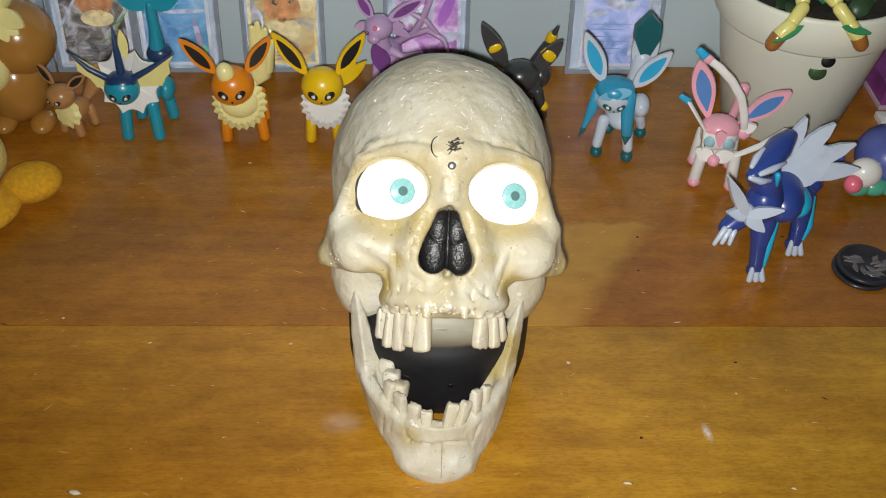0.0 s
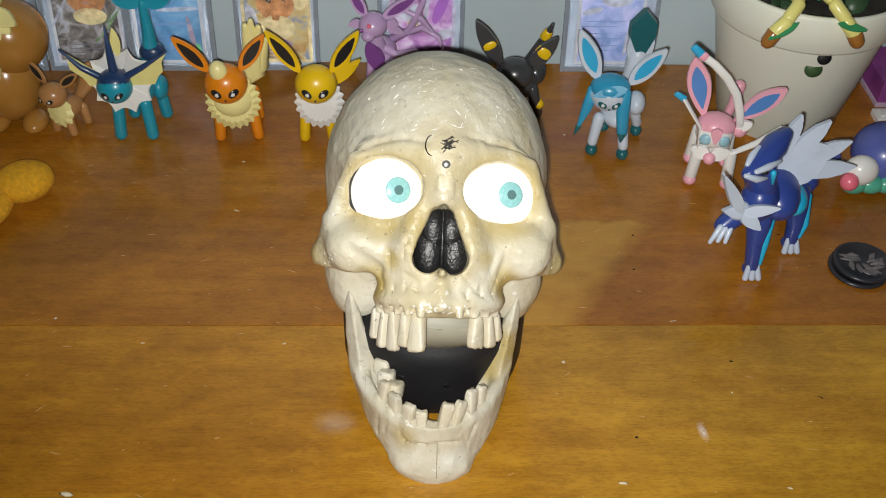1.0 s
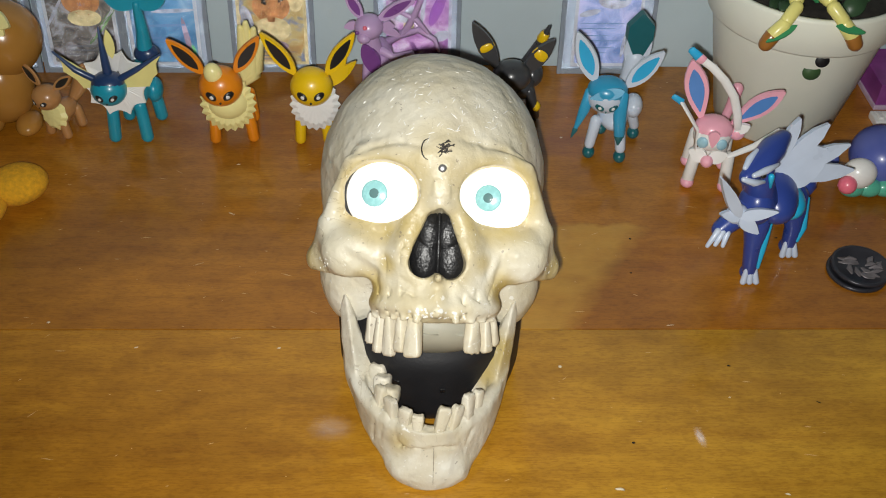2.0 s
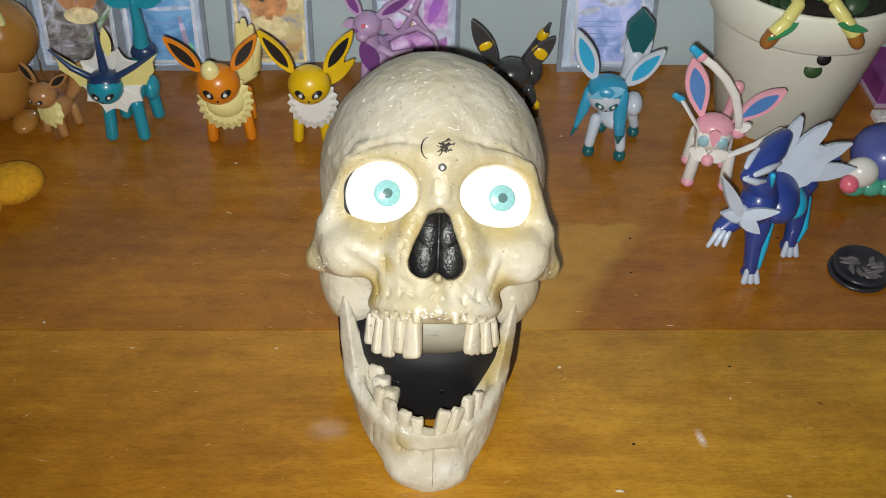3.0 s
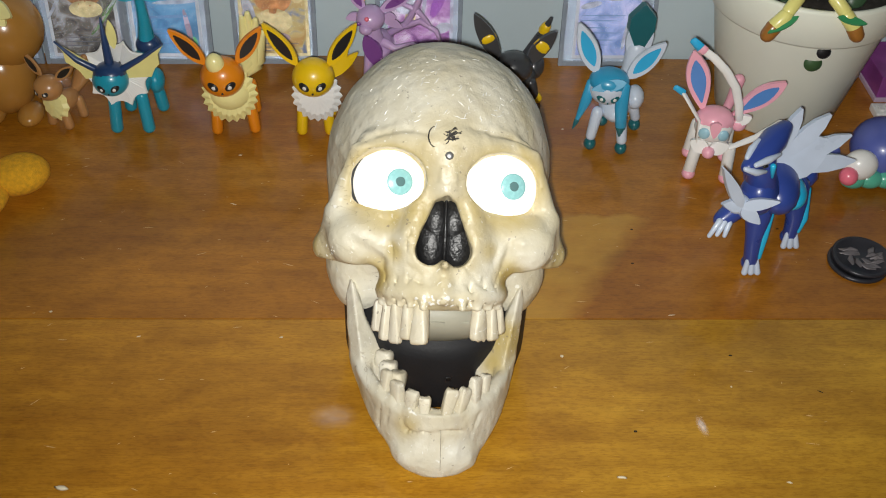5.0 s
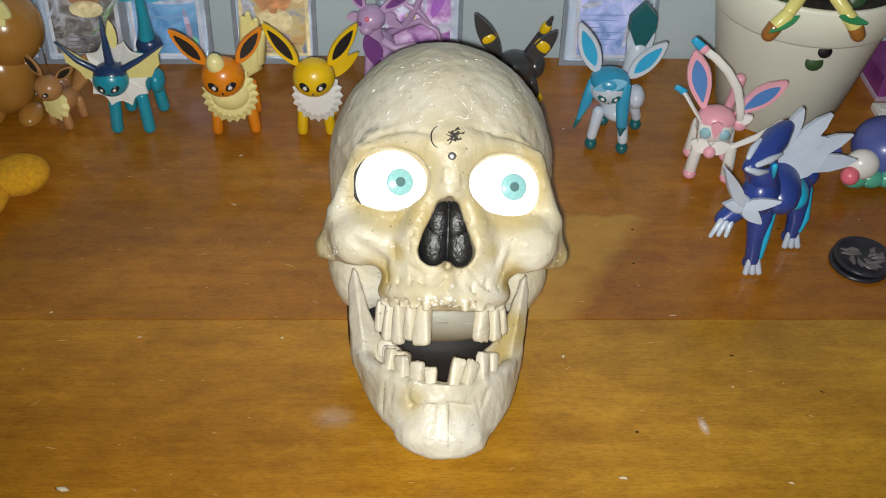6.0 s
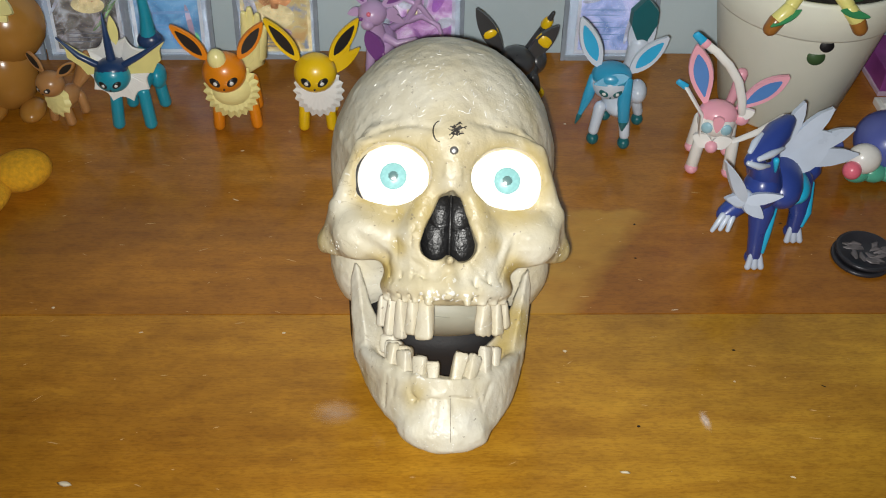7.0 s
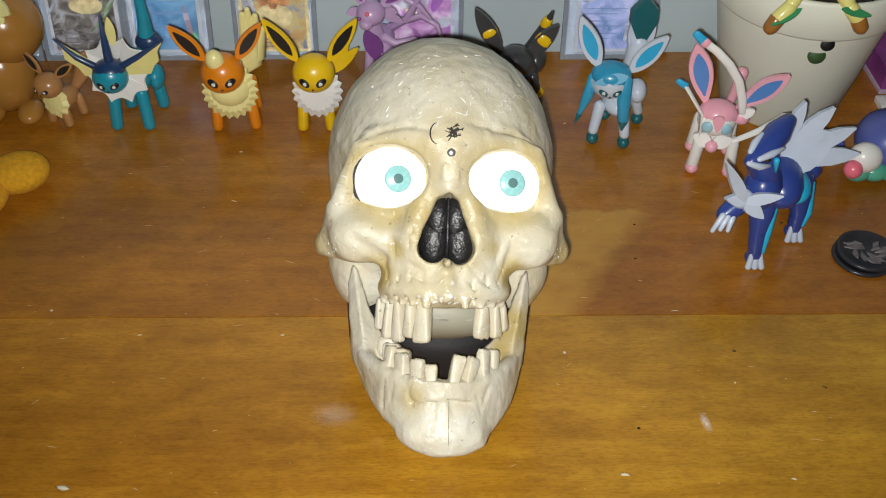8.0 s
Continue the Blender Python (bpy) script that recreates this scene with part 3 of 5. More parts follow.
    for pts in (((-52, 7), (-40, 12), (-24, 15), (-12, 13)), ((50, 8), (38, 13), (24, 15.5), (14, 17))):
        for (x0, z0), (x1, z1) in zip(pts, pts[1:]):
            c.cut(c.cap((x0, c.front(x0, z0) - 0.5, z0), (x1, c.front(x1, z1) - 0.5, z1), 0.9, 0.9, False), 3)
    # the cheekbone ends below in a sharp edge, open to the hollow behind it
    c.cut(c.poly([(38.4, -110), (38.2, -86), (39.4, -77), (42.8, -68.8), (49.5, -63.2), (62, -60.8), (84, -58), (84, -110)], -30, 62), 1.4)
    # the jaw ends below in a thin ledge
    c.cut(c.poly([(-1, -87), (26, -86), (50, -84.5), (50, -120), (-1, -120)], -30, 58), 0.8)
    # open below: the palate is hollow behind the teeth
    c.cut(c.ell((0, 40, -92), (29, 32, 14)), 2)
    c.rough(14, 0.5, 1)
    c.rough(6.5, 0.36, 2)
    c.rough(3.4, 0.20, 3)
    cran = skinned("cranium", c, LOCAL, BONE, root, "cream bone-painted cranium with ochre stains")
    for k, (x, w, tip) in enumerate(((-36, 5.0, -101.6), (-31, 5.6, -106), (-25.4, 7.8, -107.4), (-19.0, 7.0, -104.4), (-12, 10.6, -106.6), (21.6, 11.4, -104.5), (29.6, 7.2, -104), (34.6, 5.4, -100.5))):
        y, turn = arch(x, 36, 0, 30)
        h = -83 - tip
        tooth(cran, LOCAL, x, y + 3.5, tip + h / 2, w, 7.5, h, turn, -x * 0.18 if x < 0 else 10 - x * 0.6, False, k, x == 21.6)

    # black nose insert with two hollows
    bm = bmesh.new()
    for s in (-1, 1):
        ball(bm, (s * 0.0072, 0.0115, -0.048), (0.0092, 0.006, 0.016))
        ball(bm, (s * 0.0052, 0.0105, -0.036), (0.0085, 0.006, 0.013))
    tube(bm, [(0, 0.007, -0.025), (0, 0.0055, -0.045), (0, 0.008, -0.058)], [0.0010, 0.0015, 0.0010])
    box(bm, -0.017, 0.017, 0.016, 0.03, -0.064, -0.023, bevel=0.006)
    bmesh.ops.transform(bm, verts=bm.verts, matrix=LOCAL)
    part("nose_insert", bm, GLOSS_BLACK, root, "glossy black textured nose insert")

    # screw between the brows and the ink marks above it
    bm = bmesh.new()
    lathe(bm, [(0.0001, 0.0), (0.0017, 0.0), (0.0024, -0.0006), (0.0025, -0.004)], 20)
    bmesh.ops.transform(bm, verts=bm.verts, matrix=LOCAL @ pose(0, c.front(0, 0) / 1000 - 0.0006, 0.0, 90, 0, 0))
    part("screw", bm, STEEL, root, "small grey screw head")
    bm = bmesh.new()
    arc = [(-8.2 - 3.8 * math.sin(a), 10.5 + 6.0 * math.cos(a)) for a in [k * math.pi / 9 for k in range(10)]]
    pts = [(x / 1000, c.front(x, z) / 1000 - 0.0001, z / 1000) for x, z in arc]
    tube(bm, pts, [0.00014 + 0.00034 * math.sin(k / 9 * math.pi) for k in range(10)], seg=6)
    bmesh.ops.transform(bm, verts=bm.verts, matrix=LOCAL)
    part("scratch_mark", bm, INK, cran, "curved black scratch")
    bm = bmesh.new()
    rnd = random.Random(5)
    for k in range(44):
        x, z = rnd.gauss(0.0006, 0.0019), rnd.gauss(0.0118, 0.0016)
        z += 0.35 * x
        a = rnd.uniform(-0.6, 1.0)
        r = rnd.uniform(0.0006, 0.0016)
        yy = c.front(x * 1000, z * 1000) / 1000
        tube(bm, [(x - r * math.cos(a), yy, z - r * math.sin(a)), (x + r * math.cos(a), yy, z + r * math.sin(a))], rnd.uniform(0.0002, 0.0005), seg=5)
    bmesh.ops.transform(bm, verts=bm.verts, matrix=LOCAL)
    part("worn_spot", bm, INK, cran, "black worn-off paint")

    # painted glints of scratches on the forehead, chips along the jaw's ledge and cheekbones
    bm = bmesh.new()
    rnd = random.Random(17)
    for k in range(95):
        x, z = rnd.uniform(-52, 56), rnd.uniform(16, 62)
        a, ln = rnd.gauss(0.4, 0.7), rnd.uniform(0.5, 2.6)
        if (x / 62) ** 2 + (z / 70) ** 2 > 0.9:
            continue
        pts = [(x + math.cos(a) * ln * u, z + math.sin(a) * ln * u + rnd.uniform(-0.5, 0.5) * u * u) for u in (-1, 0, 1)]
        tube(bm, [(px / 1000, c.front(px, pz) / 1000, pz / 1000) for px, pz in pts], [0.00012, rnd.uniform(0.0002, 0.00042), 0.0001], seg=6)
    bmesh.ops.transform(bm, verts=bm.verts, matrix=LOCAL)
    tagged(part("scratch_glints", bm, CHIP_GLINT, cran), "short white strokes painted as glints of scratches", kind="stuff")
    bm = bmesh.new()
    spots = [(rnd.uniform(-17, 18), rnd.uniform(-84.5, -79), rnd.uniform(0.5, 1.7)) for k in range(46)]
    spots += [(s * rnd.uniform(62, 69.5), rnd.uniform(-58, -48), rnd.uniform(0.3, 0.9)) for k in range(12) for s in (-1, 1)]
    for x, z, r in spots:
        yy = c.front(x, z)
        n = Vector((c.front(x + 1.3, z) - c.front(x - 1.3, z), -2.6, c.front(x, z + 1.3) - c.front(x, z - 1.3))).normalized()
        ball(bm, (x / 1000, yy / 1000, z / 1000), (r / 1000, r * rnd.uniform(0.4, 0.9) / 1000, 0.00022), 0, n.to_track_quat("Z", "Y").to_matrix().to_4x4() @ pose(0, 0, 0, 0, 0, rnd.uniform(0, 180)), seg=8)
    bmesh.ops.transform(bm, verts=bm.verts, matrix=LOCAL)
    tagged(part("paint_chips", bm, CHIP_GLINT, cran), "flaking white paint chips", kind="stuff")

    # black rings behind the eyes stand in for shade in the socket gaps
    for s in (-1, 1):
        bm = bmesh.new()
        lathe(bm, [(0.0200, 0.0), (0.0232, 0.0), (0.0232, 0.002), (0.0200, 0.002), (0.0200, 0.0)], 40)
        bmesh.ops.transform(bm, verts=bm.verts, matrix=LOCAL @ pose(s * 0.0334, 0.036, -0.0145, 90, 0, 0))
        part("socket_gap_shade", bm, BLACK, root, "black ring standing for shade in the socket gap")

    # glowing eyes
    eyes = {}
    for s in (-1, 1):
        bm = bmesh.new()
        ball(bm, (0, 0, 0), EYE_R / 1000, seg=40)
        ey = part("eyeball", bm, EYE_WHITE, root, "glowing white eyeball")
        for nm, a1, lift, m in (("iris", 20.5, 0.00015, EYE_IRIS), ("pupil", 7.2, 0.0004, EYE_PUPIL)):
            bm = bmesh.new()
            r = EYE_R / 1000 + lift
            prof = [(r * math.sin(radians(a1 * k / 8)), -r * math.cos(radians(a1 * k / 8))) for k in range(9)]
            prof[0] = (0.00002, -r)
            lathe(bm, prof + [(prof[-1][0], prof[-1][1] + 0.001)], 32)
            bmesh.ops.transform(bm, verts=bm.verts, matrix=pose(0, 0, 0, -90, 0, 0))
            part(nm, bm, m, ey, "pale teal iris" if nm == "iris" else "grey pupil")
        eyes[s] = ey

    # lower jaw, modelled shut, turning about the pivot
    j = Clay((-70, -22, -184), (70, 104, -34), 1.25)
    # the chin is cast a little off the middle
    j.X = j.X + 1.0 - 0.065 * np.maximum(-118 - j.Z, 0)
    j.A = np.abs(j.X)
    # the body is a curved wall on an elliptic arch, its border rising towards the back
    A, Y, Z = j.A, j.Y, j.Z
    shrink = 1 + 0.0034 * (Z + 133)
    a, b = 44.0 * shrink, 58.0 + 0.0 * Z
    u, v = A / a, (Y - 65.5 - 0.05 * (-140 - Z)) / b
    k0 = np.sqrt(u * u + v * v)
    k1 = np.sqrt((u / a) ** 2 + (v / b) ** 2) + 1e-6
    wall = np.abs(k0 * (k0 - 1) / k1) - 4.6
    border = (-167.0 + 0.64 * (Y - 7) - Z) * 0.82
    ridge = (Z + 127.6 - 0.34 * (Y - 5)) * 0.94
    j.d = wall
    for cut_off, k in ((border, 7), (ridge, 5), (Y - 70, 6)):
        j.cut(-cut_off, k)
    # rami: broad thin blades with an oblique ridge, the inner side falling back to the molars
    A2, Z2 = A[:, 0, :], Z[:, 0, :]
    edge = 43 + 0.17 * (Z2 + 121)
    lie = 43 + 0.26 * (Z2 + 121) + 0.75 * np.maximum(edge - A2, 0) + 1.3 * np.maximum(A2 - edge, 0)
    j.add(j.poly([(53.4, -65), (55, -74), (54, -95), (51.5, -112), (47.5, -128), (40, -138), (27, -128), (28.5, -113), (33.5, -107), (44, -86), (50.5, -68)], lie - 1.0, lie + 5.0), 3)
    j.add(j.cap((47.5, 66, -120), (53, 78, -62), 4.4, 4.0, True, (1, 0.40, 1)), 5)
    j.cut(j.cap((37, 47, -117), (33, 46, -124), 0.9, 1.2), 2)
    j.cut(j.cap((40.5, 44, -112), (36.5, 40, -127), 0.6, 0.9), 1.5)
    j.add(j.ell((55, 84, -52), (9, 6.5, 6.5), True), 6)
    j.add(j.ell((0, 8, -159), (20, 6, 6)), 14)
    j.add(j.poly([(-3.2, -138), (3.0, -138), (4.0, -168), (-4.4, -168)], 1.9, 8, False), 1.2)
    # ledge under the front teeth, its ends broken off
    sheet = 1.0 + 0.020 * j.X[:, 0, :] ** 2
    j.add(j.poly([(-19, -127.4), (18, -127.4), (21, -133), (16, -138.5), (3, -136.5), (-4, -138), (-14, -139), (-18, -135)], sheet, sheet + 7, False), 1.5)
    j.cut(j.ell((24, -1, -145), (8, 5, 5), True), 7)
    for x in (-31, -24, -14, 24, 29):
        y, _ = arch(x, 38, 1, 32)
        j.add(j.cap((x, y + 3.0, -129 + 0.34 * y), (x, y + 3.2, -142 + 0.34 * y), 2.0, 0.8, False), 4)
    for x0, z0, x1, z1 in ((-28, -130, -29, -140), (27, -131, 23, -142), (20, -136, 22, -145), (-20, -134, -17, -141), (-16, -140, -5, -139), (5, -138, 17, -140), (-33, -128, -34, -146)):
        j.cut(j.cap((x0, j.front(x0, z0), z0), (x1, j.front(x1, z1), z1), 0.8, 0.9, False), 1.2)
    j.rough(13, 0.45, 4)
    j.rough(6, 0.28, 5)
    j.rough(3.4, 0.16, 6)
    JL = Matrix.Translation(-PIVOT / 1000)
    jaw = skinned("jaw", j, JL, JAW_BONE, root, "cream lower jaw with gaps between its teeth")
    for k, (x, w, tip, lean) in enumerate(((-29.5, 8.0, -110, -4), (-22.6, 9.4, -113.2, -5), (-13.8, 8.4, -115.5, -4), (-6.2, 7.4, -118.3, 0), (7.4, 8.2, -112.4, 10), (15.6, 8.4, -113.6, 20), (23.6, 8.6, -109.8, 8), (29.5, 6.8, -110.5, 4))):
        y, turn = arch(x, 38, 1, 32)
        root_z = -133 + 0.34 * y
        h = tip - root_z
        tooth(jaw, JL, x, y + 4.6, root_z + h / 2, w, 7, h, turn, lean, True, 40 + k)
    for k, (x, y, z, w) in enumerate(((-23.5, 28, -117.5, 12.5), (-28.5, 38, -115.5, 11.5), (-31.5, 48, -112.5, 11))):
        tooth(jaw, JL, x, y, z, w, 12, 12, 66, 8, True, 60 + k, True)

    # mould seam down the chin
    bm = bmesh.new()
    zs = [-138.5 - 2.0 * k for k in range(13)]
    tube(bm, [(x / 1000, j.front(x, z) / 1000 + 0.0001, z / 1000) for x, z in ((3.0 + 0.03 * (-118 - z), z) for z in zs)], 0.00025, seg=6)
    bmesh.ops.transform(bm, verts=bm.verts, matrix=JL)
    part("mould_seam", bm, SEAM, jaw, "thin darker mould seam")

    # stand: black round base with a cream collar in the mouth
    bm = bmesh.new()
    lathe(bm, [(0.0001, 0.0), (0.0565, 0.0), (0.059, 0.002), (0.0605, 0.012), (0.0605, 0.048), (0.058, 0.058), (0.045, 0.066), (0.040, 0.088), (0.0001, 0.088)], 64)
    bmesh.ops.translate(bm, verts=bm.verts, vec=(-0.0022, 0, 0))
    stand = part("base", bm, BLACK, root, "black round plastic stand")
    for a, z, w in ((-84, 0.030, 0.0032), (-112, 0.034, 0.0045)):
        bm = bmesh.new()
        box(bm, -w / 2, w / 2, -0.0612, -0.058, z, z + 0.0034, bevel=0.0004, m=pose(-0.0022, 0, 0, 0, 0, a + 90))
        part("slot_plug", bm, GLOSS_BLACK, stand, "small square black plug")
    bm = bmesh.new()
    ball(bm, (0, 0.058, -0.090), (0.040, 0.030, 0.0175), seg=40)
    box(bm, -0.014, 0.003, 0.0275, 0.031, -0.0950, -0.0941)
    box(bm, 0.004, 0.030, 0.0310, 0.034, -0.0948, -0.0943)
    bmesh.ops.transform(bm, verts=bm.verts, matrix=LOCAL)
    part("collar", bm, CREAM, root, "cream plastic plate behind the teeth")
    return root, jaw, eyes


skull_root, skull_jaw, skull_eyes = skull()


# ---- toy figures: each one plain mesh in several colours, in millimetres, facing -y ----
GLINT_SLOT = 12
GLINT = plastic("eye_glint_paint", (0.82, 0.82, 0.80))


def figure(name, build, mats, m, label, group="toy figures"):
    mats = list(mats) + [GLINT]
    bm = bmesh.new()
    crisp = bm.faces.layers.int.new("crisp")
    build(bm)
    for f in bm.faces:
        f.smooth = f[crisp] == 0
        if f.material_index == GLINT_SLOT:
            f.material_index = len(mats) - 1
    bmesh.ops.transform(bm, verts=bm.verts, matrix=Matrix.Diagonal((0.001, 0.001, 0.001, 1)))
    lowest = min(v.co.z for v in bm.verts)
    bmesh.ops.translate(bm, verts=bm.verts, vec=(0, 0, -lowest))
    ob = part(name, bm, mats, None, smooth=False)
    ob.matrix_world = m
    return tagged(ob, label, "toy figure", group)


def four_legs(bm, front, back, half, top, r, mi, foot=None, splay=2):
    """Legs as limbs from the body down; front, back: y of each pair."""
    for y in (front, back):
        for s in (-1, 1):
            tube(bm, [(s * half, y, top), (s * (half + splay), y, r * 0.8)], [r, r * 1.05], mi)
            if foot is not None:
                ball(bm, (s * (half + splay), y - 1, r * 0.9), (r * 1.15, r * 1.3, r), foot)


def ruff(bm, c, r, depth, mi, spikes=14, tilt=0.0, droop=0.0, seedling=1, scallop=False):
    """A scalloped collar round the neck, as a dished ring of points."""
    rnd = random.Random(seedling)
    n = spikes * (8 if scallop else 4)
    mm = Matrix.Translation(c) @ pose(0, 0, 0, tilt)
    rows = []
    for lay, (f, y) in enumerate(((0.25, 0.0), (0.75, depth * 0.25), (1.0, depth), (0.72, depth * 1.2), (0.25, depth))):
        ring = []
        for k in range(n):
            a = 2 * math.pi * k / n
            w = 1.0 + (0.065 * math.cos(spikes * a) if lay in (1, 2, 3) else 0)
            if scallop and lay in (1, 2, 3):
                w = 1.06 - 0.15 * abs(math.sin(spikes * a / 2))
            dz = -droop * (1 - math.sin(a)) / 2 * f
            ring.append(bm.verts.new(mm @ Vector((r * f * w * math.cos(a), y, r * f * w * math.sin(a) + dz))))
        rows.append(ring)
    for a, b in zip(rows, rows[1:]):
        for k in range(n):
            f = bm.faces.new((a[k], a[(k + 1) % n], b[(k + 1) % n], b[k]))
            f.material_index = mi
            f[bm.faces.layers.int["crisp"]] = 0 if scallop else 1
    bm.faces.new(rows[0]).material_index = mi
    bm.faces.new(rows[-1][::-1]).material_index = mi


def eyespots(bm, c, r, mi, spread=0.42, size=0.25, drop=0.02):
    """Slanting dark eyes with a pale patch towards the nose, under a nose dot."""
    for s in (-1, 1):
        v = Vector((s * spread, -0.9, -drop)).normalized()
        ball(bm, Vector(c) + v * r * 0.94, (r * size * 1.15, r * 0.09, r * size * 0.80), mi, pose(0, 0, 0, 0, s * -28, s * 26), seg=14)
        g = Vector((s * (spread - 0.06), -0.9, -drop - 0.01)).normalized()
        ball(bm, Vector(c) + g * r * 0.99, (r * size * 0.50, r * 0.06, r * size * 0.46), GLINT_SLOT, pose(0, 0, 0, 0, s * -28, s * 24), seg=10)
    ball(bm, Vector(c) + Vector((0, -0.93, -0.36)) * r, r * 0.055, mi, seg=8)


def fig_small_brown(bm):
    four_legs(bm, -8, 12, 6.5, 18, 4, 0)
    ball(bm, (0, 3, 20), (9, 16, 9), 0)
    ruff(bm, (0, -13, 25), 13, 5, 1, 10, -12, 2)
    ball(bm, (0, -12, 42), (12, 11.5, 11), 0)
    for s in (-1, 1):
        blade(bm, (s * 7, -9, 50), (s * 25, -5, 65), 9, (0, -1, 0.1), 2, 0, 2)
    eyespots(bm, (0, -12, 42), 11.5, 2)
    tube(bm, [(0, 16, 22), (6, 26, 36), (10, 26, 52)], [4, 8, 3], 0)


def fig_blue_fins(bm):
    for x, y in ((-14, -8), (13, -8), (20, 24), (-8, 24)):
        tube(bm, [(x * 0.85, y * 0.9 + 2, 36), (x, y, 5)], [5.0, 5.4], 0)
    ball(bm, (2, 12, 38), (15, 23, 11), 0)
    ball(bm, (18, 24, 32), (7, 11, 11), 0)
    # flat white frill with drawn-out points
    n, cx, cy, cz = 10, -3, -12, 62
    rim = []
    for k in range(n * 6):
        a = 2 * math.pi * k / (n * 6)
        w = 1.08 - 0.20 * abs(math.sin(n * a / 2)) ** 0.8
        rim.append((cx + 26 * w * math.cos(a), cz + 27 * w * math.sin(a)))
    lay = [[bm.verts.new((cx + (x - cx) * f, cy + d - 0.16 * (z - cz) * -1, cz + (z - cz) * f)) for x, z in rim] for f, d in ((0.3, 1.0), (0.97, -1.4), (1.0, 0.2), (0.97, 1.6), (0.3, 3.0))]
    for p, q in zip(lay, lay[1:]):
        for k in range(len(p)):
            f = bm.faces.new((p[k], p[(k + 1) % len(p)], q[(k + 1) % len(p)], q[k]))
            f.material_index = 1
            f[bm.faces.layers.int["crisp"]] = 1
    ball(bm, (-7, -20, 61), (14.5, 13, 13.5), 0)
    ball(bm, (-7, -18.5, 66.5), (13.4, 12, 9.0), 2)
    for tip, low in (((-46, -14, 92), (-27, -15, 62)), ((38, -14, 90), (24, -15, 64))):
        s = 1 if tip[0] > 0 else -1
        root_x = -7 + s * 10
        lx, lz = low[0], low[2]
        edge = [(root_x, 69), (tip[0], tip[2]), (tip[0] - s * 5, tip[2] - 8), (tip[0] - s * 5, tip[2] - 17), (lx + s * 5, lz + 5), (lx + s * 1, lz - 3), (root_x + s * 3, 60)]
        fro, bac = ([bm.verts.new((x, -15.5 + d, z)) for x, z in edge] for d in (0, 2.2))
        bm.faces.new(fro).material_index = 3
        bm.faces.new(bac[::-1]).material_index = 3
        for k in range(len(edge)):
            bm.faces.new((fro[k], bac[k], bac[(k + 1) % len(edge)], fro[(k + 1) % len(edge)])).material_index = 3
        for f in bm.faces[-len(edge) - 2:] if bm.faces.ensure_lookup_table() is None else ():
            f[bm.faces.layers.int["crisp"]] = 1
        tube(bm, [(root_x - s * 2, -19, 69), (root_x + s * 14, -17.5, 78), (tip[0], -15, tip[2] + 1)], [3.0, 2.4, 0.8], 2)
    tube(bm, [(-6, -17, 72), (-7, -14, 90), (-8, -10, 112)], [4.0, 3.0, 0.6], 2)
    blade(bm, (-2, -10, 84), (-3, -7, 108), 8, (0.5, -1, 0.1), 1.4, 3)
    eyespots(bm, (-7, -20, 60), 13.8, 4)
    tube(bm, [(4, 30, 40), (12, 40, 54), (13, 38, 82), (13, 34, 108)], [9, 8, 5, 3.4], 0)
    ball(bm, (13, 39, 58), (11, 9, 9), 2)
    for s in (-1, 1):
        blade(bm, (13, 34, 106), (13 + s * 27, 34, 122), 22, (0, -1, 0.2), 3, 0)


def fig_orange(bm):
    four_legs(bm, -6, 24, 14, 30, 4.8, 0)
    ball(bm, (0, 10, 34), (13, 24, 12), 0)
    ruff(bm, (-1, -17, 46), 22, 5, 1, 22, -10, 4)
    ball(bm, (-1, -10, 44), (18, 13, 16), 1)
    ball(bm, (-5, -14, 62), (18, 16.5, 17), 0)
    ball(bm, (-9, -19, 77), (7.5, 7, 9.5), 1, pose(0, 0, 0, 0, -12))
    for s in (-1, 1):
        blade(bm, (s * 12 - 5, -11, 72), (s * 36 - 7, -8, 103), 14, (0.1 * s, -1, 0.1), 2.4, 0, 2)
    eyespots(bm, (-5, -14, 62), 17.5, 2)
    for dx, dz in ((0, 0), (-5, -4), (6, -6), (11, -18), (-2, -20), (4, -30)):
        tube(bm, [(6, 30, 36), (16 + dx * 0.4, 34, 58 + dz * 0.5), (17 + dx, 26, 96 + dz)], [6, 8, 2.4], 1)


def fig_yellow(bm):
    four_legs(bm, -6, 22, 10, 30, 4.6, 0)
    ball(bm, (4, 10, 34), (12, 22, 11), 0)
    ruff(bm, (3, -16, 47), 20, 4, 1, 20, -10, 5)
    ball(bm, (1, -13, 62), (17.5, 16, 16.5), 0)
    for s in (-1, 1):
        blade(bm, (s * 12 + 1, -10, 71), (s * 37, -7, 108), 14, (0.1 * s, -1, 0.1), 2.4, 0, 2)
    eyespots(bm, (1, -13, 62), 17.2, 2)
    for a in (-10, 8, 24):
        blade(bm, (12, 26, 36), (24 + a * 0.5, 34, 66 - abs(a) * 0.4), 10, (0, -1, 0.1), 2, 0)


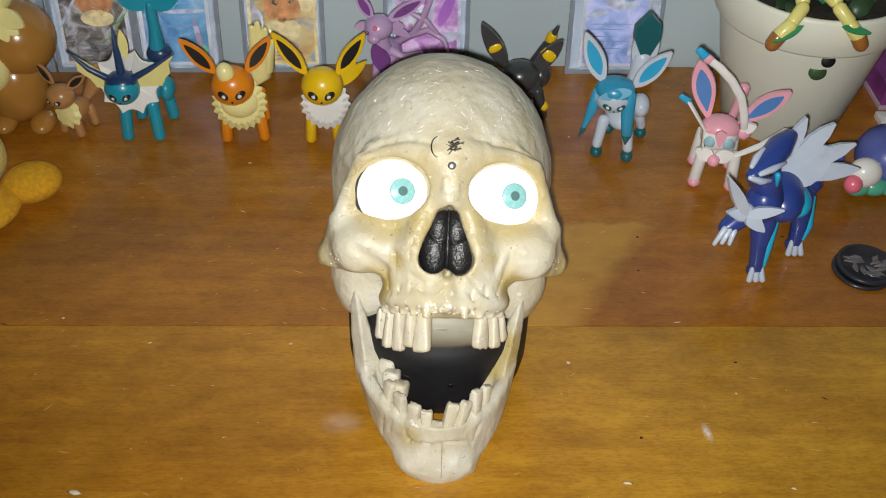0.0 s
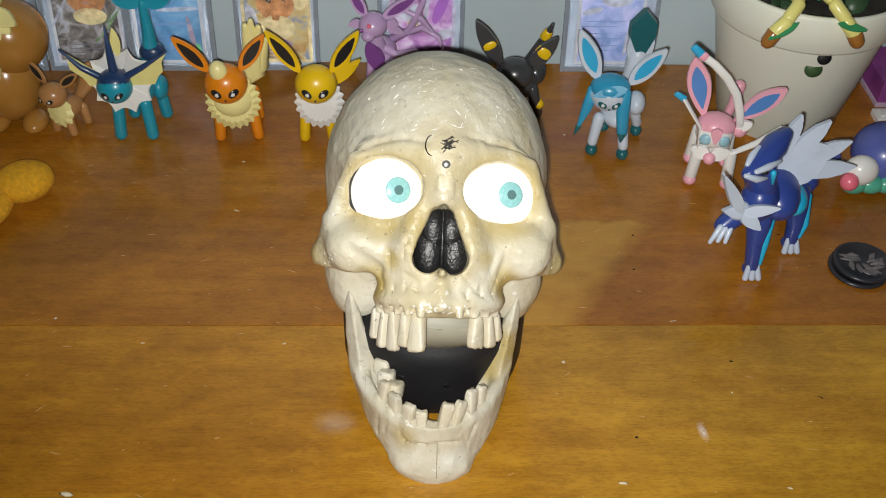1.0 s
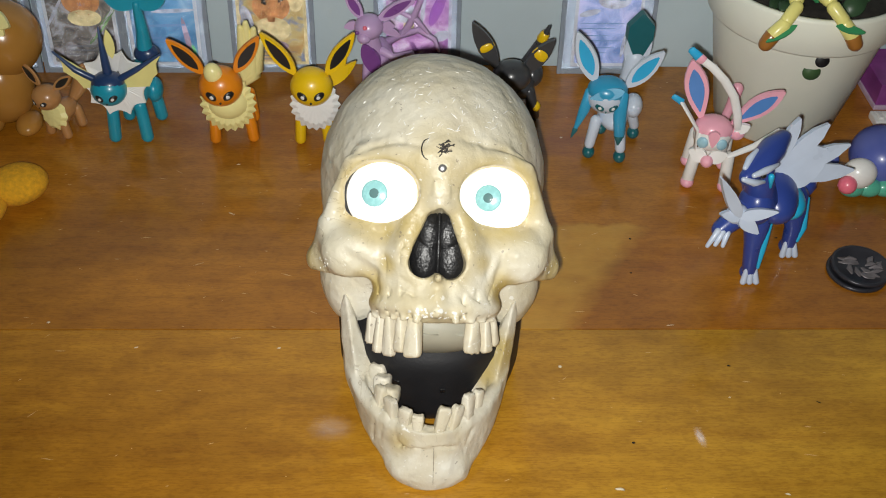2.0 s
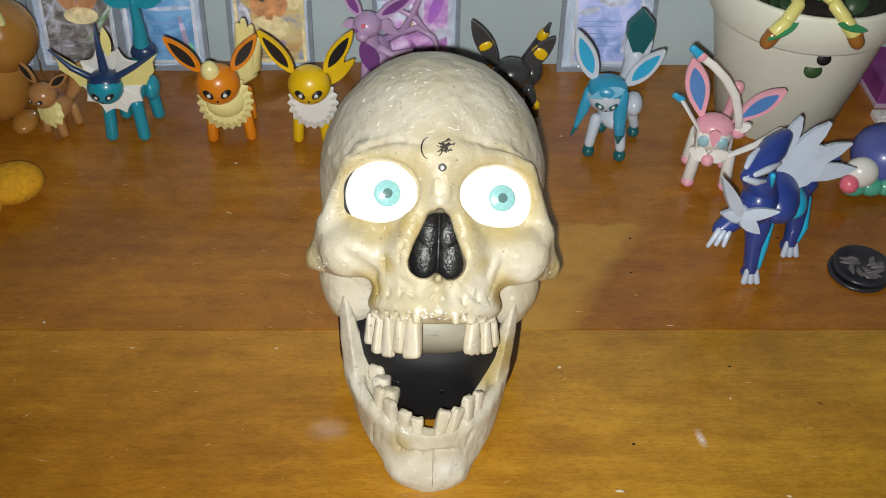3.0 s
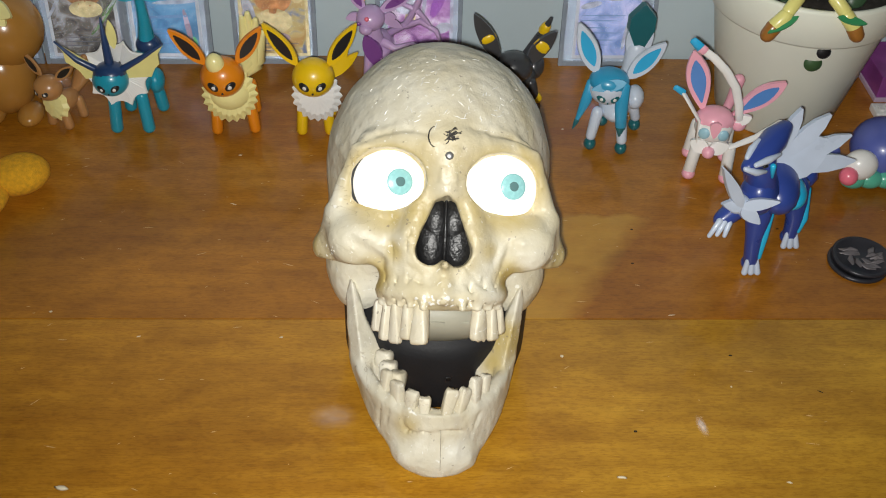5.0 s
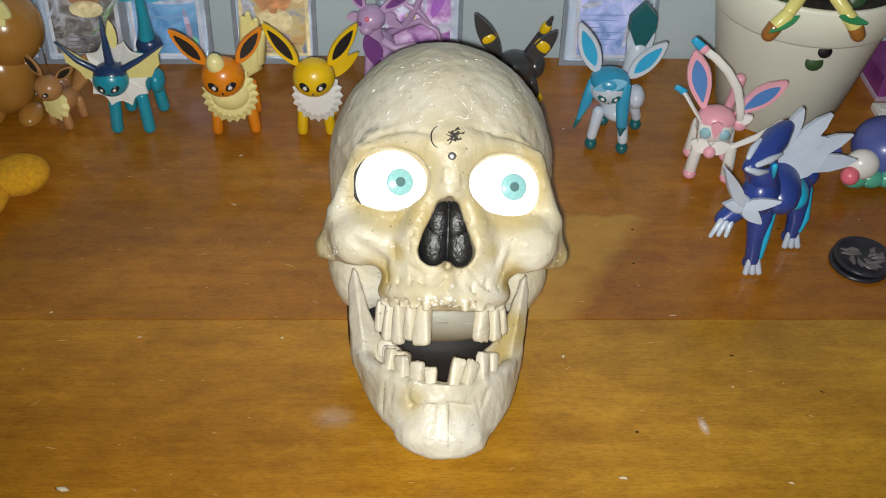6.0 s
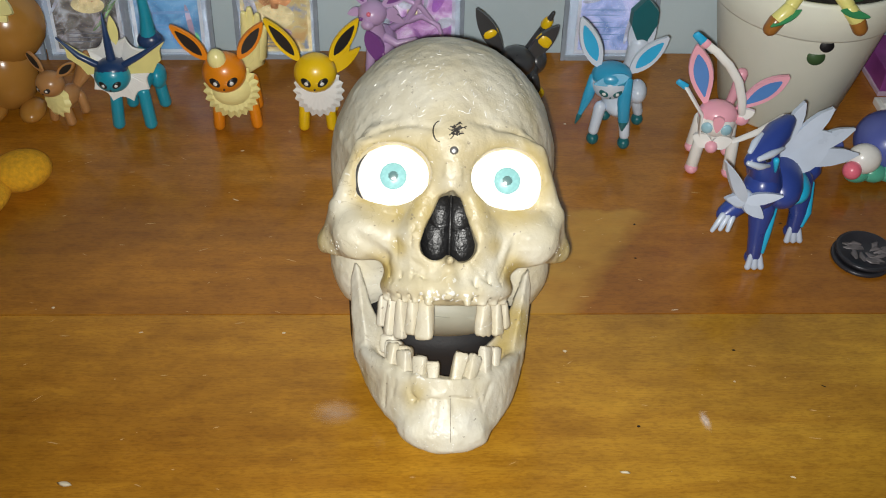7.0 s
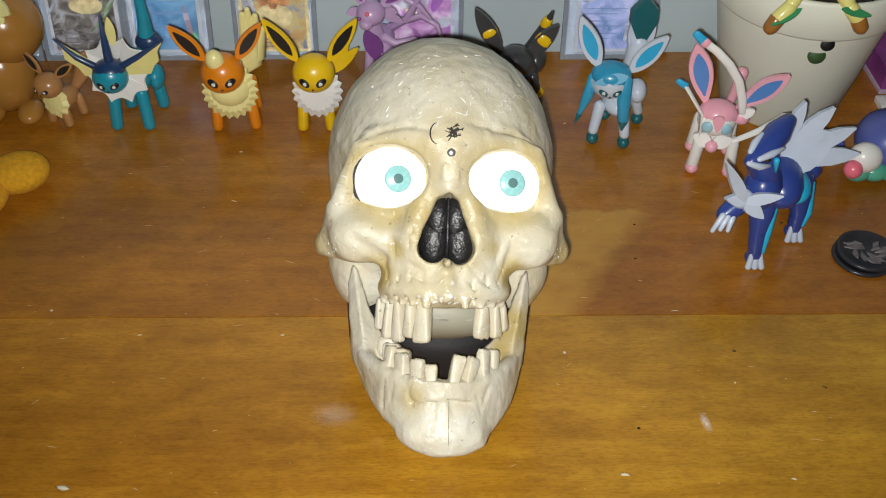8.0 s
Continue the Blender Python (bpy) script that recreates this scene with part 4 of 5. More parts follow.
def fig_lilac(bm):
    four_legs(bm, -6, 24, 9, 38, 4.2, 0)
    ball(bm, (2, 10, 40), (11, 24, 11), 0)
    ball(bm, (-7, -8, 78), (12.5, 13, 11), 0, pose(0, 0, 0, 0, 0, -22))
    ball(bm, (-11, -18, 73), (6, 6, 5), 0)
    tube(bm, [(-2, 0, 44), (-6, -4, 68)], [9, 6.5], 0)
    blade(bm, (-12, -9, 62), (2, -12, 30), 16, (-0.2, -1, 0.2), 4, 1)
    for base, tip, w in (((-12, -6, 84), (-27, -3, 110), 11), ((0, -6, 83), (34, -3, 104), 12)):
        blade(bm, base, tip, w, (0, -1, 0.2), 3, 0, 1)
    for base, tip in (((-16, -7, 80), (-28, -5, 76)), ((3, -6, 77), (20, -2, 66)), ((4, -6, 79), (15, -3, 76))):
        blade(bm, base, tip, 8, (0, -1, 0.2), 2.6, 0)
    ball(bm, (-10, -19, 83), 2.0, 2)
    for s in (-1, 1):
        ball(bm, (-10 + 7 * s, -18 + 2 * s, 79), (2.4, 1.2, 1.8), 1, seg=10)
    # long limbs and the forked tail, reaching over the card
    tube(bm, [(4, -4, 52), (14, -7, 47), (30, -8, 52)], [4.2, 3.6, 2.6], 0)
    tube(bm, [(8, 24, 44), (24, 10, 62), (32, 4, 82), (40, 2, 104)], [4, 3.2, 2.8, 2.0], 0)
    tube(bm, [(24, 10, 60), (36, 4, 68), (50, 2, 60), (54, 2, 48)], [3.0, 2.8, 2.4, 1.4], 0)
    tube(bm, [(18, 8, 84), (34, 4, 78), (44, 2, 66)], [1.8, 2.6, 1.6], 0)


def fig_black(bm):
    four_legs(bm, -4, 24, 20, 30, 5.0, 0, splay=6)
    ball(bm, (10, 12, 30), (17, 24, 14), 0)
    ball(bm, (3, -8, 48), (17, 15, 14), 0)
    for base, tip, t0, t1 in (((-8, -5, 52), (-32, -1, 95), 0.44, 0.55), ((13, -5, 48), (38, -1, 79), 0.48, 0.66)):
        base, tip = Vector(base), Vector(tip)
        blade(bm, base, tip, 15, (0, -1, 0.1), 4, 0, None, 0.5)
        tube(bm, [base.lerp(tip, t0 + 0.02), base.lerp(tip, t1 - 0.02)], [7.8, 7.4], 1, flat=0.42)
    tube(bm, [(18, 30, 36), (30, 30, 54), (37, 26, 76)], [4, 5.5, 1.6], 0)
    tube(bm, [(32, 29, 62), (34, 28, 67)], [5.0, 4.4], 1)
    tube(bm, [(26, -4, 13.5), (26, -4, 14.5)], [5.6, 5.6], 1, flat=1.0)
    ball(bm, (24, 18, 34), (10, 14, 12), 0)


def fig_ice(bm):
    for x, y in ((-14, -16), (12, -20), (26, 16), (-2, 20)):
        tube(bm, [(x * 0.75, y * 0.8 + 2, 34), (x, y, 12)], [5.0, 4.4], 0)
        ball(bm, (x, y - 1, 5.2), (5.2, 6.2, 5.4), 2)
    ball(bm, (4, 2, 34), (13, 23, 11), 0)
    ball(bm, (22, 14, 34), (8, 12, 10), 0)
    ball(bm, (-6, -16, 61), (15.5, 14.5, 13.5), 0)
    # blue fringe with two long locks
    ball(bm, (-5.5, -14.5, 67), (16.6, 14.6, 10.5), 1)
    blade(bm, (7, -25, 73), (-20, -26, 65), 10, (-0.1, -1, 0.5), 4, 1, None, 0.4)
    tube(bm, [(-19, -16, 66), (-23, -21, 50), (-30, -25, 28)], [4.6, 4.4, 0.8], 1, flat=0.6)
    tube(bm, [(6, -22, 68), (6, -27, 50), (8, -28, 32)], [5.2, 5.4, 4.6], 1, flat=0.55)
    tube(bm, [(8, -28, 31), (8, -28, 22)], [4.4, 0.8], 2, flat=0.55)
    tube(bm, [(-28.4, -24.4, 33), (-31, -25.4, 25)], [2.4, 0.6], 2, flat=0.55)
    for base, tip in (((-16, -12, 72), (-35, -9, 115)), ((9, -11, 68), (36, -6, 100))):
        blade(bm, base, tip, 17, (0, -1, 0.1), 2.6, 0, 3)
    eyespots(bm, (-6, -16, 60), 14.6, 2, size=0.27, drop=0.10)
    # tail: a white stalk opening into a faceted teal lozenge
    tube(bm, [(8, 24, 38), (14, 28, 54), (19, 28, 74)], [4, 5, 9], 0)
    for tip in ((10, 26, 92), (30, 26, 90)):
        blade(bm, (18, 27, 62), tip, 11, (0, -1, 0.2), 4, 0)
    blade(bm, (20, 26, 70), (19, 26, 116), 25, (0.12, -1, 0.2), 7, 2, None, 0.62, steps=4)


def fig_ribbons(bm):
    four_legs(bm, -8, 22, 13, 34, 4.8, 0, 1)
    ball(bm, (0, 8, 38), (13, 25, 12), 0)
    ball(bm, (-5, -15, 58), (15, 13.5, 13.5), 0)
    ball(bm, (-5, -13.6, 63), (15.4, 13.2, 10.5), 1)
    blade(bm, (-5, -28, 70), (-5, -29, 56), 9, (0, -1, 0.3), 3, 1, None, 0.3)
    blade(bm, (-15, -10, 67), (-31, -6, 117), 19, (0, -1, 0.1), 2.8, 1, 3, 0.55)
    blade(bm, (8, -10, 67), (42, -6, 99), 18, (0.1, -1, 0.1), 2.8, 1, 3, 0.55)
    for s in (-1, 1):
        blade(bm, (-6, -25, 40), (s * 15 - 6, -23, 47), 12, (0, -1, 0.2), 3, 0)
        ball(bm, Vector((s * 7.4 - 5, -26.2, 57)), (4.6, 2.4, 5.2), 4, pose(0, 0, 0, 0, s * -20, s * 20), seg=14)
    ball(bm, (-6, -27, 40), 5, 1)
    ball(bm, (14, -12, 60), (6, 5, 6), 1)
    blade(bm, (11, -14, 63), (22, -15, 70), 9, (0, -1, 0.2), 3, 0)
    tube(bm, [(13, -15, 66), (10, -16, 80), (4, -17, 96), (-6, -18, 110), (-17, -18, 120), (-28, -18, 127)], [3.0, 3.4, 3.5, 3.5, 3.4, 3.2], 0, flat=0.5)
    tube(bm, [(-25, -18.2, 125), (-28, -18.2, 127)], [4.0, 4.0], 1, flat=0.5)
    tube(bm, [(-28, -18, 127), (-35, -18, 133)], [3.9, 3], 2, flat=0.5)
    tube(bm, [(-8, -20, 42), (-16, -22, 40), (-18, -22, 66), (-34, -20, 88)], [2.2, 2.8, 3, 2.6], 0, flat=0.5)
    tube(bm, [(-34, -20, 88), (-41, -20, 92)], [3, 2.4], 2, flat=0.5)
    tube(bm, [(10, -20, 42), (30, -10, 48), (48, 0, 58), (60, 4, 56)], [2.2, 2.8, 3, 1.5], 0, flat=0.5)
    tube(bm, [(8, 30, 40), (12, 34, 56), (13, 31, 74)], [3.6, 4.4, 5.0], 1)


def fig_dragon(bm):
    # two slim planted legs with white claws and a cyan stripe
    for (fx, fy), knee, hip in (((-2, -2), (-3, 2, 30), (-4, 10, 58)), ((36, 27), (37, 30, 24), (30, 34, 52))):
        tube(bm, [hip, (Vector(hip) + Vector(knee)) / 2 + Vector((1, 0, 0)), knee, (fx, fy, 9)], [12, 9.5, 6.8, 5.6], 0)
        tube(bm, [Vector(hip) + Vector((9, -4, 0)), Vector(knee) + Vector((6, -4, 2)), (fx + 4, fy - 4, 15)], [3.4, 2.6, 1.2], 2, flat=0.6)
        for k in (-1, 0, 1):
            tube(bm, [(fx + k * 2.4, fy - 1, 15), (fx + k * 5.0, fy - 6, 2.4)], [1.8, 2.5], 1)
        ball(bm, (fx, fy + 2, 5), (6, 7, 5), 0)
    for x, y in ((12, 62), (46, 66)):
        tube(bm, [(x, y - 10, 46), (x + 2, y - 2, 24), (x, y, 6)], [11, 7, 6], 0)
    # body, neck and the long head with its crest and white mask
    ball(bm, (8, 26, 64), (19, 34, 18), 0)
    ball(bm, (20, 22, 58), (14, 20, 11), 2)
    ball(bm, (-10, 2, 70), (13, 14, 16), 0)
    tube(bm, [(-6, 6, 70), (-11, 3, 88), (-14, 0, 104)], [13, 10, 8.5], 0)
    tube(bm, [(1, 14, 120), (-9, 4, 117), (-20, -8, 113), (-31, -17, 109)], [5.5, 9.5, 8.5, 5.0], 0)
    tube(bm, [(-20, -8, 107), (-29, -16, 105)], [5.5, 3.2], 0)
    for pts in (((-28, -22, 115), (-19, -18, 116), (-8, -9, 114)), ((-34, -21, 111), (-26, -21, 108), (-17, -15, 104)), ((-32, -14, 115), (-28, -8, 118), (-22, -2, 121))):
        tube(bm, pts, [1.8, 2.6, 1.4], 1)
    ball(bm, (-20, -19.0, 112), (3.0, 1.4, 1.8), 3, pose(0, 0, 0, 0, 20, 35), seg=10)
    tube(bm, [(-10, -9, 104), (-7, -6, 92)], [2.2, 1.0], 2)
    # chest plate as a star of silver blades, and the lifted forefoot
    ball(bm, (-28, -12, 73), (8, 6, 8), 1)
    for tip, w in (((-48, -18, 110), 9), ((-2, -18, 80), 9), ((-13, -20, 62), 11), ((-42, -18, 78), 9)):
        blade(bm, (-27, -16, 74), tip, w, (0, -1, 0.5), 4, 1, None, 0.35)
    tube(bm, [(-14, 0, 70), (-26, -6, 64), (-37, -12, 58)], [9, 8, 6.5], 0)
    for k in (-1, 0, 1):
        tube(bm, [(-36 + k * 3.5, -16, 60 - k), (-41 + k * 5.5, -21, 52 - abs(k))], [2.4, 1.6], 1)
    # fan of four silver back blades, grown together at the root
    for tip, w in (((18, 34, 122), 11), ((40, 34, 117), 13), ((60, 34, 99), 13), ((69, 34, 76), 14)):
        blade(bm, (4, 24, 76), tip, w, (0.1, -1, 0.5), 4, 1, None, 0.62, steps=6)
    blade(bm, (0, 22, 72), (44, 31, 96), 34, (0.1, -1, 0.5), 4.6, 1, None, 0.5, steps=6)
    tube(bm, [(16, 54, 60), (34, 66, 44), (50, 72, 40)], [12, 7, 3], 0)


def fig_seal(bm):
    ball(bm, (15, -8, 23), (26, 28, 24), 0)
    ball(bm, (-12, -32, 23), (14, 12, 13), 1)
    ball(bm, (-24, -42, 19), 7.6, 2)
    for s in (-1, 1):
        tube(bm, [(s * 26, -4, 22), (s * 46, -16, 9), (s * 60, -22, 5)], [10, 9, 4], 0, flat=0.4)
    for k in (-1, 0, 1):
        ball(bm, (0 + k * 14, -33, 9), (11, 8, 8), 3)
    tube(bm, [(16, 14, 16), (20, 28, 9), (22, 38, 6)], [13, 9, 8], 0, flat=0.5)


def fig_brown_big(bm):
    ball(bm, (-6, -4, 34), (28, 26, 34), 0)
    ball(bm, (4, 4, 76), (32, 32, 32), 0)
    ball(bm, (-20, -24, 62), (22, 14, 22), 1)
    for s in (-1, 1):
        ball(bm, (s * 16, -20, 7), (11, 16, 8), 0)
    for k in range(7):
        a = -0.9 + k * 0.35
        blade(bm, (-8 + 10 * math.sin(a), -16, 112), (-8 + 34 * math.sin(a), -24, 112 - 26 * math.cos(a)), 16, (0.2 * math.sin(a), -1, 0.5), 4, 1)
    ball(bm, (-12, -4, 118), (24, 22, 16), 1)
    blade(bm, (-34, -16, 104), (-22, -20, 140), 18, (0.2, -1, 0.1), 5, 0, 2)


def fig_plush(bm):
    ball(bm, (-26, 0, 30), (26, 26, 30), 1)
    ball(bm, (-46, 6, 74), (28, 28, 26), 1)
    ball(bm, (21, -14, 15), (24, 20, 15), 0, pose(0, 0, 0, 0, 0, 28))
    ball(bm, (-2, -42, 12), (20, 28, 12), 0, pose(0, 0, 0, 0, 0, -10))
    ball(bm, (-40, -30, 13), (24, 22, 13), 0)
    tube(bm, [(-12, -14, 36), (-10, -24, 22)], [9, 8], 1)
    blade(bm, (-8, -28, 50), (2, -32, 68), 14, (0.3, -1, 0.2), 4, 2)


def fig_sitter(bm):
    ball(bm, (0, 0, 22), (15, 13, 20), 0)
    ball(bm, (0, -2, 52), (21, 19, 19), 0)
    for s in (-1, 1):
        tube(bm, [(s * 8, -10, 14), (s * 13, -28, 13)], [6.0, 5.6], 0)
        tube(bm, [(s * 14, -34, 11), (s * 22, -41, 3)], [5.4, 5.2], 0)
        tube(bm, [(s * 23, -42, 1), (s * 31, -44, -8)], [5.6, 6.0], 0)
        tube(bm, [(s * 31, -44, -8), (s * 35, -45, -15)], [6.3, 5.8], 2)
        blade(bm, (s * 15, -46, 2), (s * 37, -50, -6 + 4 * s), 7, (0, -0.5, 0.8), 1.6, 1)
        tube(bm, [(s * 14, -2, 32), (s * 28, -8, 22)], [5, 5], 0)
    for k in range(9):
        a = math.pi * (k / 8 * 1.2 - 0.1)
        blade(bm, (11 * math.cos(a), -9 * math.sin(a), 24), (20 * math.cos(a), -17 * math.sin(a), 4 if k % 2 else 9), 12, (math.cos(a), -math.sin(a), 0.4), 1.6, 1)
    for s in (-1, 0, 1):
        blade(bm, (0, 0, 68), (s * 26, 4, 92), 16, (0, -1, 0.2), 2, 1)


figure("toy_figure", fig_small_brown, [TAN, PALE, DARK], pose(-0.3205, 0.206, 0, 0, 0, -24), "small tan four-legged toy animal with cream collar")
figure("toy_figure", fig_blue_fins, [TEAL, WHITE, NAVY, LEMON, DARK], pose(-0.2610, 0.199, 0), "teal toy animal with white frill and yellow fins")
figure("toy_figure", fig_orange, [ORANGE, PALE, DARK], pose(-0.1745, 0.196, 0, 0, 0, 4), "orange toy animal with cream collar, tuft and tail")
figure("toy_figure", fig_yellow, [YELLOW, WHITE, DARK], pose(-0.1060, 0.194, 0), "yellow toy animal with pointed ears and white ruff")
figure("toy_figure", fig_lilac, [LILAC, PURPLE, ROSE], pose(-0.0520, 0.256, 0), "lilac toy animal with forked tail beside the cards")
figure("toy_figure", fig_black, [GREY_BLACK, YELLOW], pose(0.0600, 0.226, 0), "black toy animal with yellow-banded ears")
figure("toy_figure", fig_ice, [ICE, SKY, DEEP_TEAL, BRIGHT], pose(0.1430, 0.183, 0, 0, 0, -6), "ice-white toy animal with blue hair and teal tail")
figure("toy_figure", fig_ribbons, [WHITE, PINK, BRIGHT, EAR_BLUE, PALE_BLUE], pose(0.2205, 0.133, 0, 0, 0, -12), "white and pink toy animal with long ribbons")
figure("toy_figure", fig_dragon, [COBALT, SILVER, CYAN, DARK], pose(0.2287, 0.018, 0), "cobalt toy dragon with silver back spines and claws")
figure("toy_figure", fig_seal, [PERI, WHITE, ROSE, MINT], pose(0.3510, 0.145, 0), "round blue toy seal with a pink ball nose")
figure("toy_figure", fig_brown_big, [BROWN, PALE, DARK], pose(-0.3660, 0.226, 0), "large glossy brown toy animal with cream collar")
figure("plush_toy", fig_plush, [FELT_ORANGE, FELT_YELLOW, MINT], pose(-0.3560, 0.128, 0), "yellow plush toy with orange feet and green leaf")


# ---- cards in clear cases along the wall ----
def art_material(name, a, b, c, scale):
    """Printed picture of soft colour fields with a foil shimmer."""
    m = bpy.data.materials.new(name)
    m.use_nodes = True
    N, L = m.node_tree.nodes, m.node_tree.links
    p = N["Principled BSDF"]
    tc = N.new("ShaderNodeTexCoord")
    n = N.new("ShaderNodeTexNoise")
    n.inputs["Scale"].default_value, n.inputs["Detail"].default_value, n.inputs["Distortion"].default_value = scale, 3, 1.2
    L.new(tc.outputs["Object"], n.inputs["Vector"])
    r = N.new("ShaderNodeValToRGB")
    r.color_ramp.elements.new(0.5)
    for e, (pos, col) in zip(r.color_ramp.elements, ((0.32, a), (0.5, b), (0.66, c))):
        e.position, e.color = pos, (*col, 1)
    L.new(n.outputs["Fac"], r.inputs["Fac"])
    L.new(r.outputs["Color"], p.inputs["Base Color"])
    p.inputs["Roughness"].default_value = 0.3
    p.inputs["Metallic"].default_value = 0.25
    return m


CLEAR = bpy.data.materials.new("clear_acrylic")
CLEAR.use_nodes = True
bsdf(CLEAR).inputs["Transmission Weight"].default_value = 1.0
bsdf(CLEAR).inputs["Roughness"].default_value = 0.06
bsdf(CLEAR).inputs["IOR"].default_value = 1.25
bsdf(CLEAR).inputs["Base Color"].default_value = (0.95, 0.97, 1.0, 1)
CASE_RIM = mat("frosted_case_rim", (0.29, 0.34, 0.41), 0.25, var=0.06)


def card_case(x, y, w, h, lean, turn, art, border, label, blobs):
    """A card behind a clear cover in a rimmed case, leaning on the wall."""
    root = tagged(new("card_case"), label, "trading card", "cards along the wall")
    root.matrix_world = pose(x, y, 0.0, -lean, 0, turn)
    t = 0.004
    bm = bmesh.new()
    box(bm, -w / 2, w / 2, t * 0.55, t, 0, h, bevel=0.0006)
    part("back_panel", bm, CASE_RIM, root, smooth=False)
    for nm, d in (("rim", (-w / 2, -w / 2 + 0.004, 0, t * 0.55, 0, h)), ("rim", (w / 2 - 0.004, w / 2, 0, t * 0.55, 0, h)), ("rim", (-w / 2 + 0.004, w / 2 - 0.004, 0, t * 0.55, 0, 0.005)), ("rim", (-w / 2 + 0.004, w / 2 - 0.004, 0, t * 0.55, h - 0.005, h))):
        bm = bmesh.new()
        box(bm, *d, bevel=0.0005)
        part(nm, bm, CASE_RIM, root, smooth=False)
    cw, z0 = 0.0315 if w > 0.07 else w / 2 - 0.006, 0.0075
    z1 = z0 + 0.088
    bm = bmesh.new()
    box(bm, -cw, cw, t * 0.40, t * 0.54, z0, z1)
    card = part("card", bm, border, root, smooth=False)
    bm = bmesh.new()
    box(bm, -cw + 0.003, cw - 0.003, t * 0.36, t * 0.398, z0 + 0.003, z1 - 0.003)
    part("picture", bm, art, card, smooth=False)
    # plain colour shapes of the print, and streaks painted for foil reflections
    for bx, bz, bw, bh, m, *turned in blobs:
        bm = bmesh.new()
        lathe(bm, [(0.0001, 0), (0.5, 0), (0.5, 0.00008), (0.0001, 0.00008)], 20)
        bmesh.ops.transform(bm, verts=bm.verts, matrix=Matrix.Translation((bx, t * 0.355, bz)) @ pose(0, 0, 0, 90) @ pose(0, 0, 0, 0, 0, turned[0] if turned else 0) @ Matrix.Diagonal((bw, bh, 1, 1)))
        part("print_sheen_shape", bm, m, card, smooth=False)
    bm = bmesh.new()
    box(bm, -w / 2 + 0.0042, w / 2 - 0.0042, 0.0002, 0.0008, 0.0052, h - 0.0052)
    cover = part("cover", bm, CLEAR, root, smooth=False)
    cover.visible_shadow = False
    return root


ART_BLUE = art_material("blue_print", (0.06, 0.16, 0.30), (0.11, 0.26, 0.44), (0.24, 0.36, 0.50), 38)
ART_BROWN = art_material("brown_print", (0.05, 0.05, 0.055), (0.16, 0.14, 0.13), (0.36, 0.36, 0.40), 75)
ART_GOLD = art_material("gold_print", (0.36, 0.22, 0.08), (0.42, 0.34, 0.16), (0.18, 0.22, 0.33), 60)
ART_PINK = art_material("pink_print", (0.20, 0.07, 0.24), (0.42, 0.22, 0.45), (0.60, 0.50, 0.63), 70)
ART_ICE = art_material("ice_print", (0.12, 0.20, 0.42), (0.30, 0.36, 0.62), (0.50, 0.50, 0.72), 50)
GREYCARD = mat("silver_card", (0.45, 0.46, 0.5), 0.3, metal=0.3)
PRINT_TAN = mat("tan_print", (0.34, 0.15, 0.06), 0.35, var=0.4, scale=150)
PRINT_CREAM = mat("cream_print", (0.48, 0.40, 0.22), 0.35, var=0.3, scale=150)
PRINT_WHITE = mat("white_print", (0.34, 0.35, 0.42), 0.35, var=0.4, scale=120)
PRINT_GREEN = mat("green_print", (0.15, 0.5, 0.2), 0.3)
card_case(-0.4010, 0.297, 0.078, 0.112, 8, 0, ART_GOLD, GREYCARD, "trading card with golden print in a clear case", [])
FOIL_SHEEN_GREEN = mat("green_foil_sheen", (0.20, 0.34, 0.16), 0.25, metal=0.3)
FOIL_ROSE = mat("rose_foil", (0.40, 0.30, 0.38), 0.25, metal=0.3)
PRINT_DARK = mat("dark_print", (0.03, 0.028, 0.03), 0.35)
LINE_BLUE = mat("blue_text_line", (0.12, 0.21, 0.38), 0.4)
LINE_GREY = mat("grey_text_line", (0.12, 0.12, 0.15), 0.4)


def text_lines(x0, x1, zs, m):
    """Rows of unreadable small print, each a thin bar."""
    return [((x0 + x1) / 2 - 0.004 * (k % 3), z, (x1 - x0) * (1.0 - 0.16 * (k % 3)), 0.0011, m) for k, z in enumerate(zs)]


card_case(-0.3200, 0.297, 0.080, 0.112, 8, 0, ART_BROWN, GREYCARD, "trading card with a tan picture in a clear case",
          [(0.003, 0.070, 0.034, 0.030, PRINT_TAN), (0.004, 0.053, 0.030, 0.016, PRINT_CREAM), (-0.016, 0.084, 0.012, 0.024, PRINT_TAN, 30), (0.022, 0.084, 0.012, 0.024, PRINT_TAN, -30), (-0.004, 0.074, 0.004, 0.005, PRINT_DARK), (0.010, 0.074, 0.004, 0.005, PRINT_DARK), (0.003, 0.066, 0.007, 0.004, FOIL_ROSE),
           # slanting green, white and rose streaks stand in for the rainbow foil reflection
           (0.019, 0.046, 0.005, 0.046, FOIL_SHEEN_GREEN, -38), (0.026, 0.055, 0.003, 0.044, PRINT_WHITE, -38), (0.013, 0.040, 0.003, 0.030, FOIL_ROSE, -38), (-0.022, 0.058, 0.003, 0.036, PRINT_WHITE, -32)] + text_lines(-0.02, 0.02, (0.026, 0.022, 0.018), LINE_GREY))
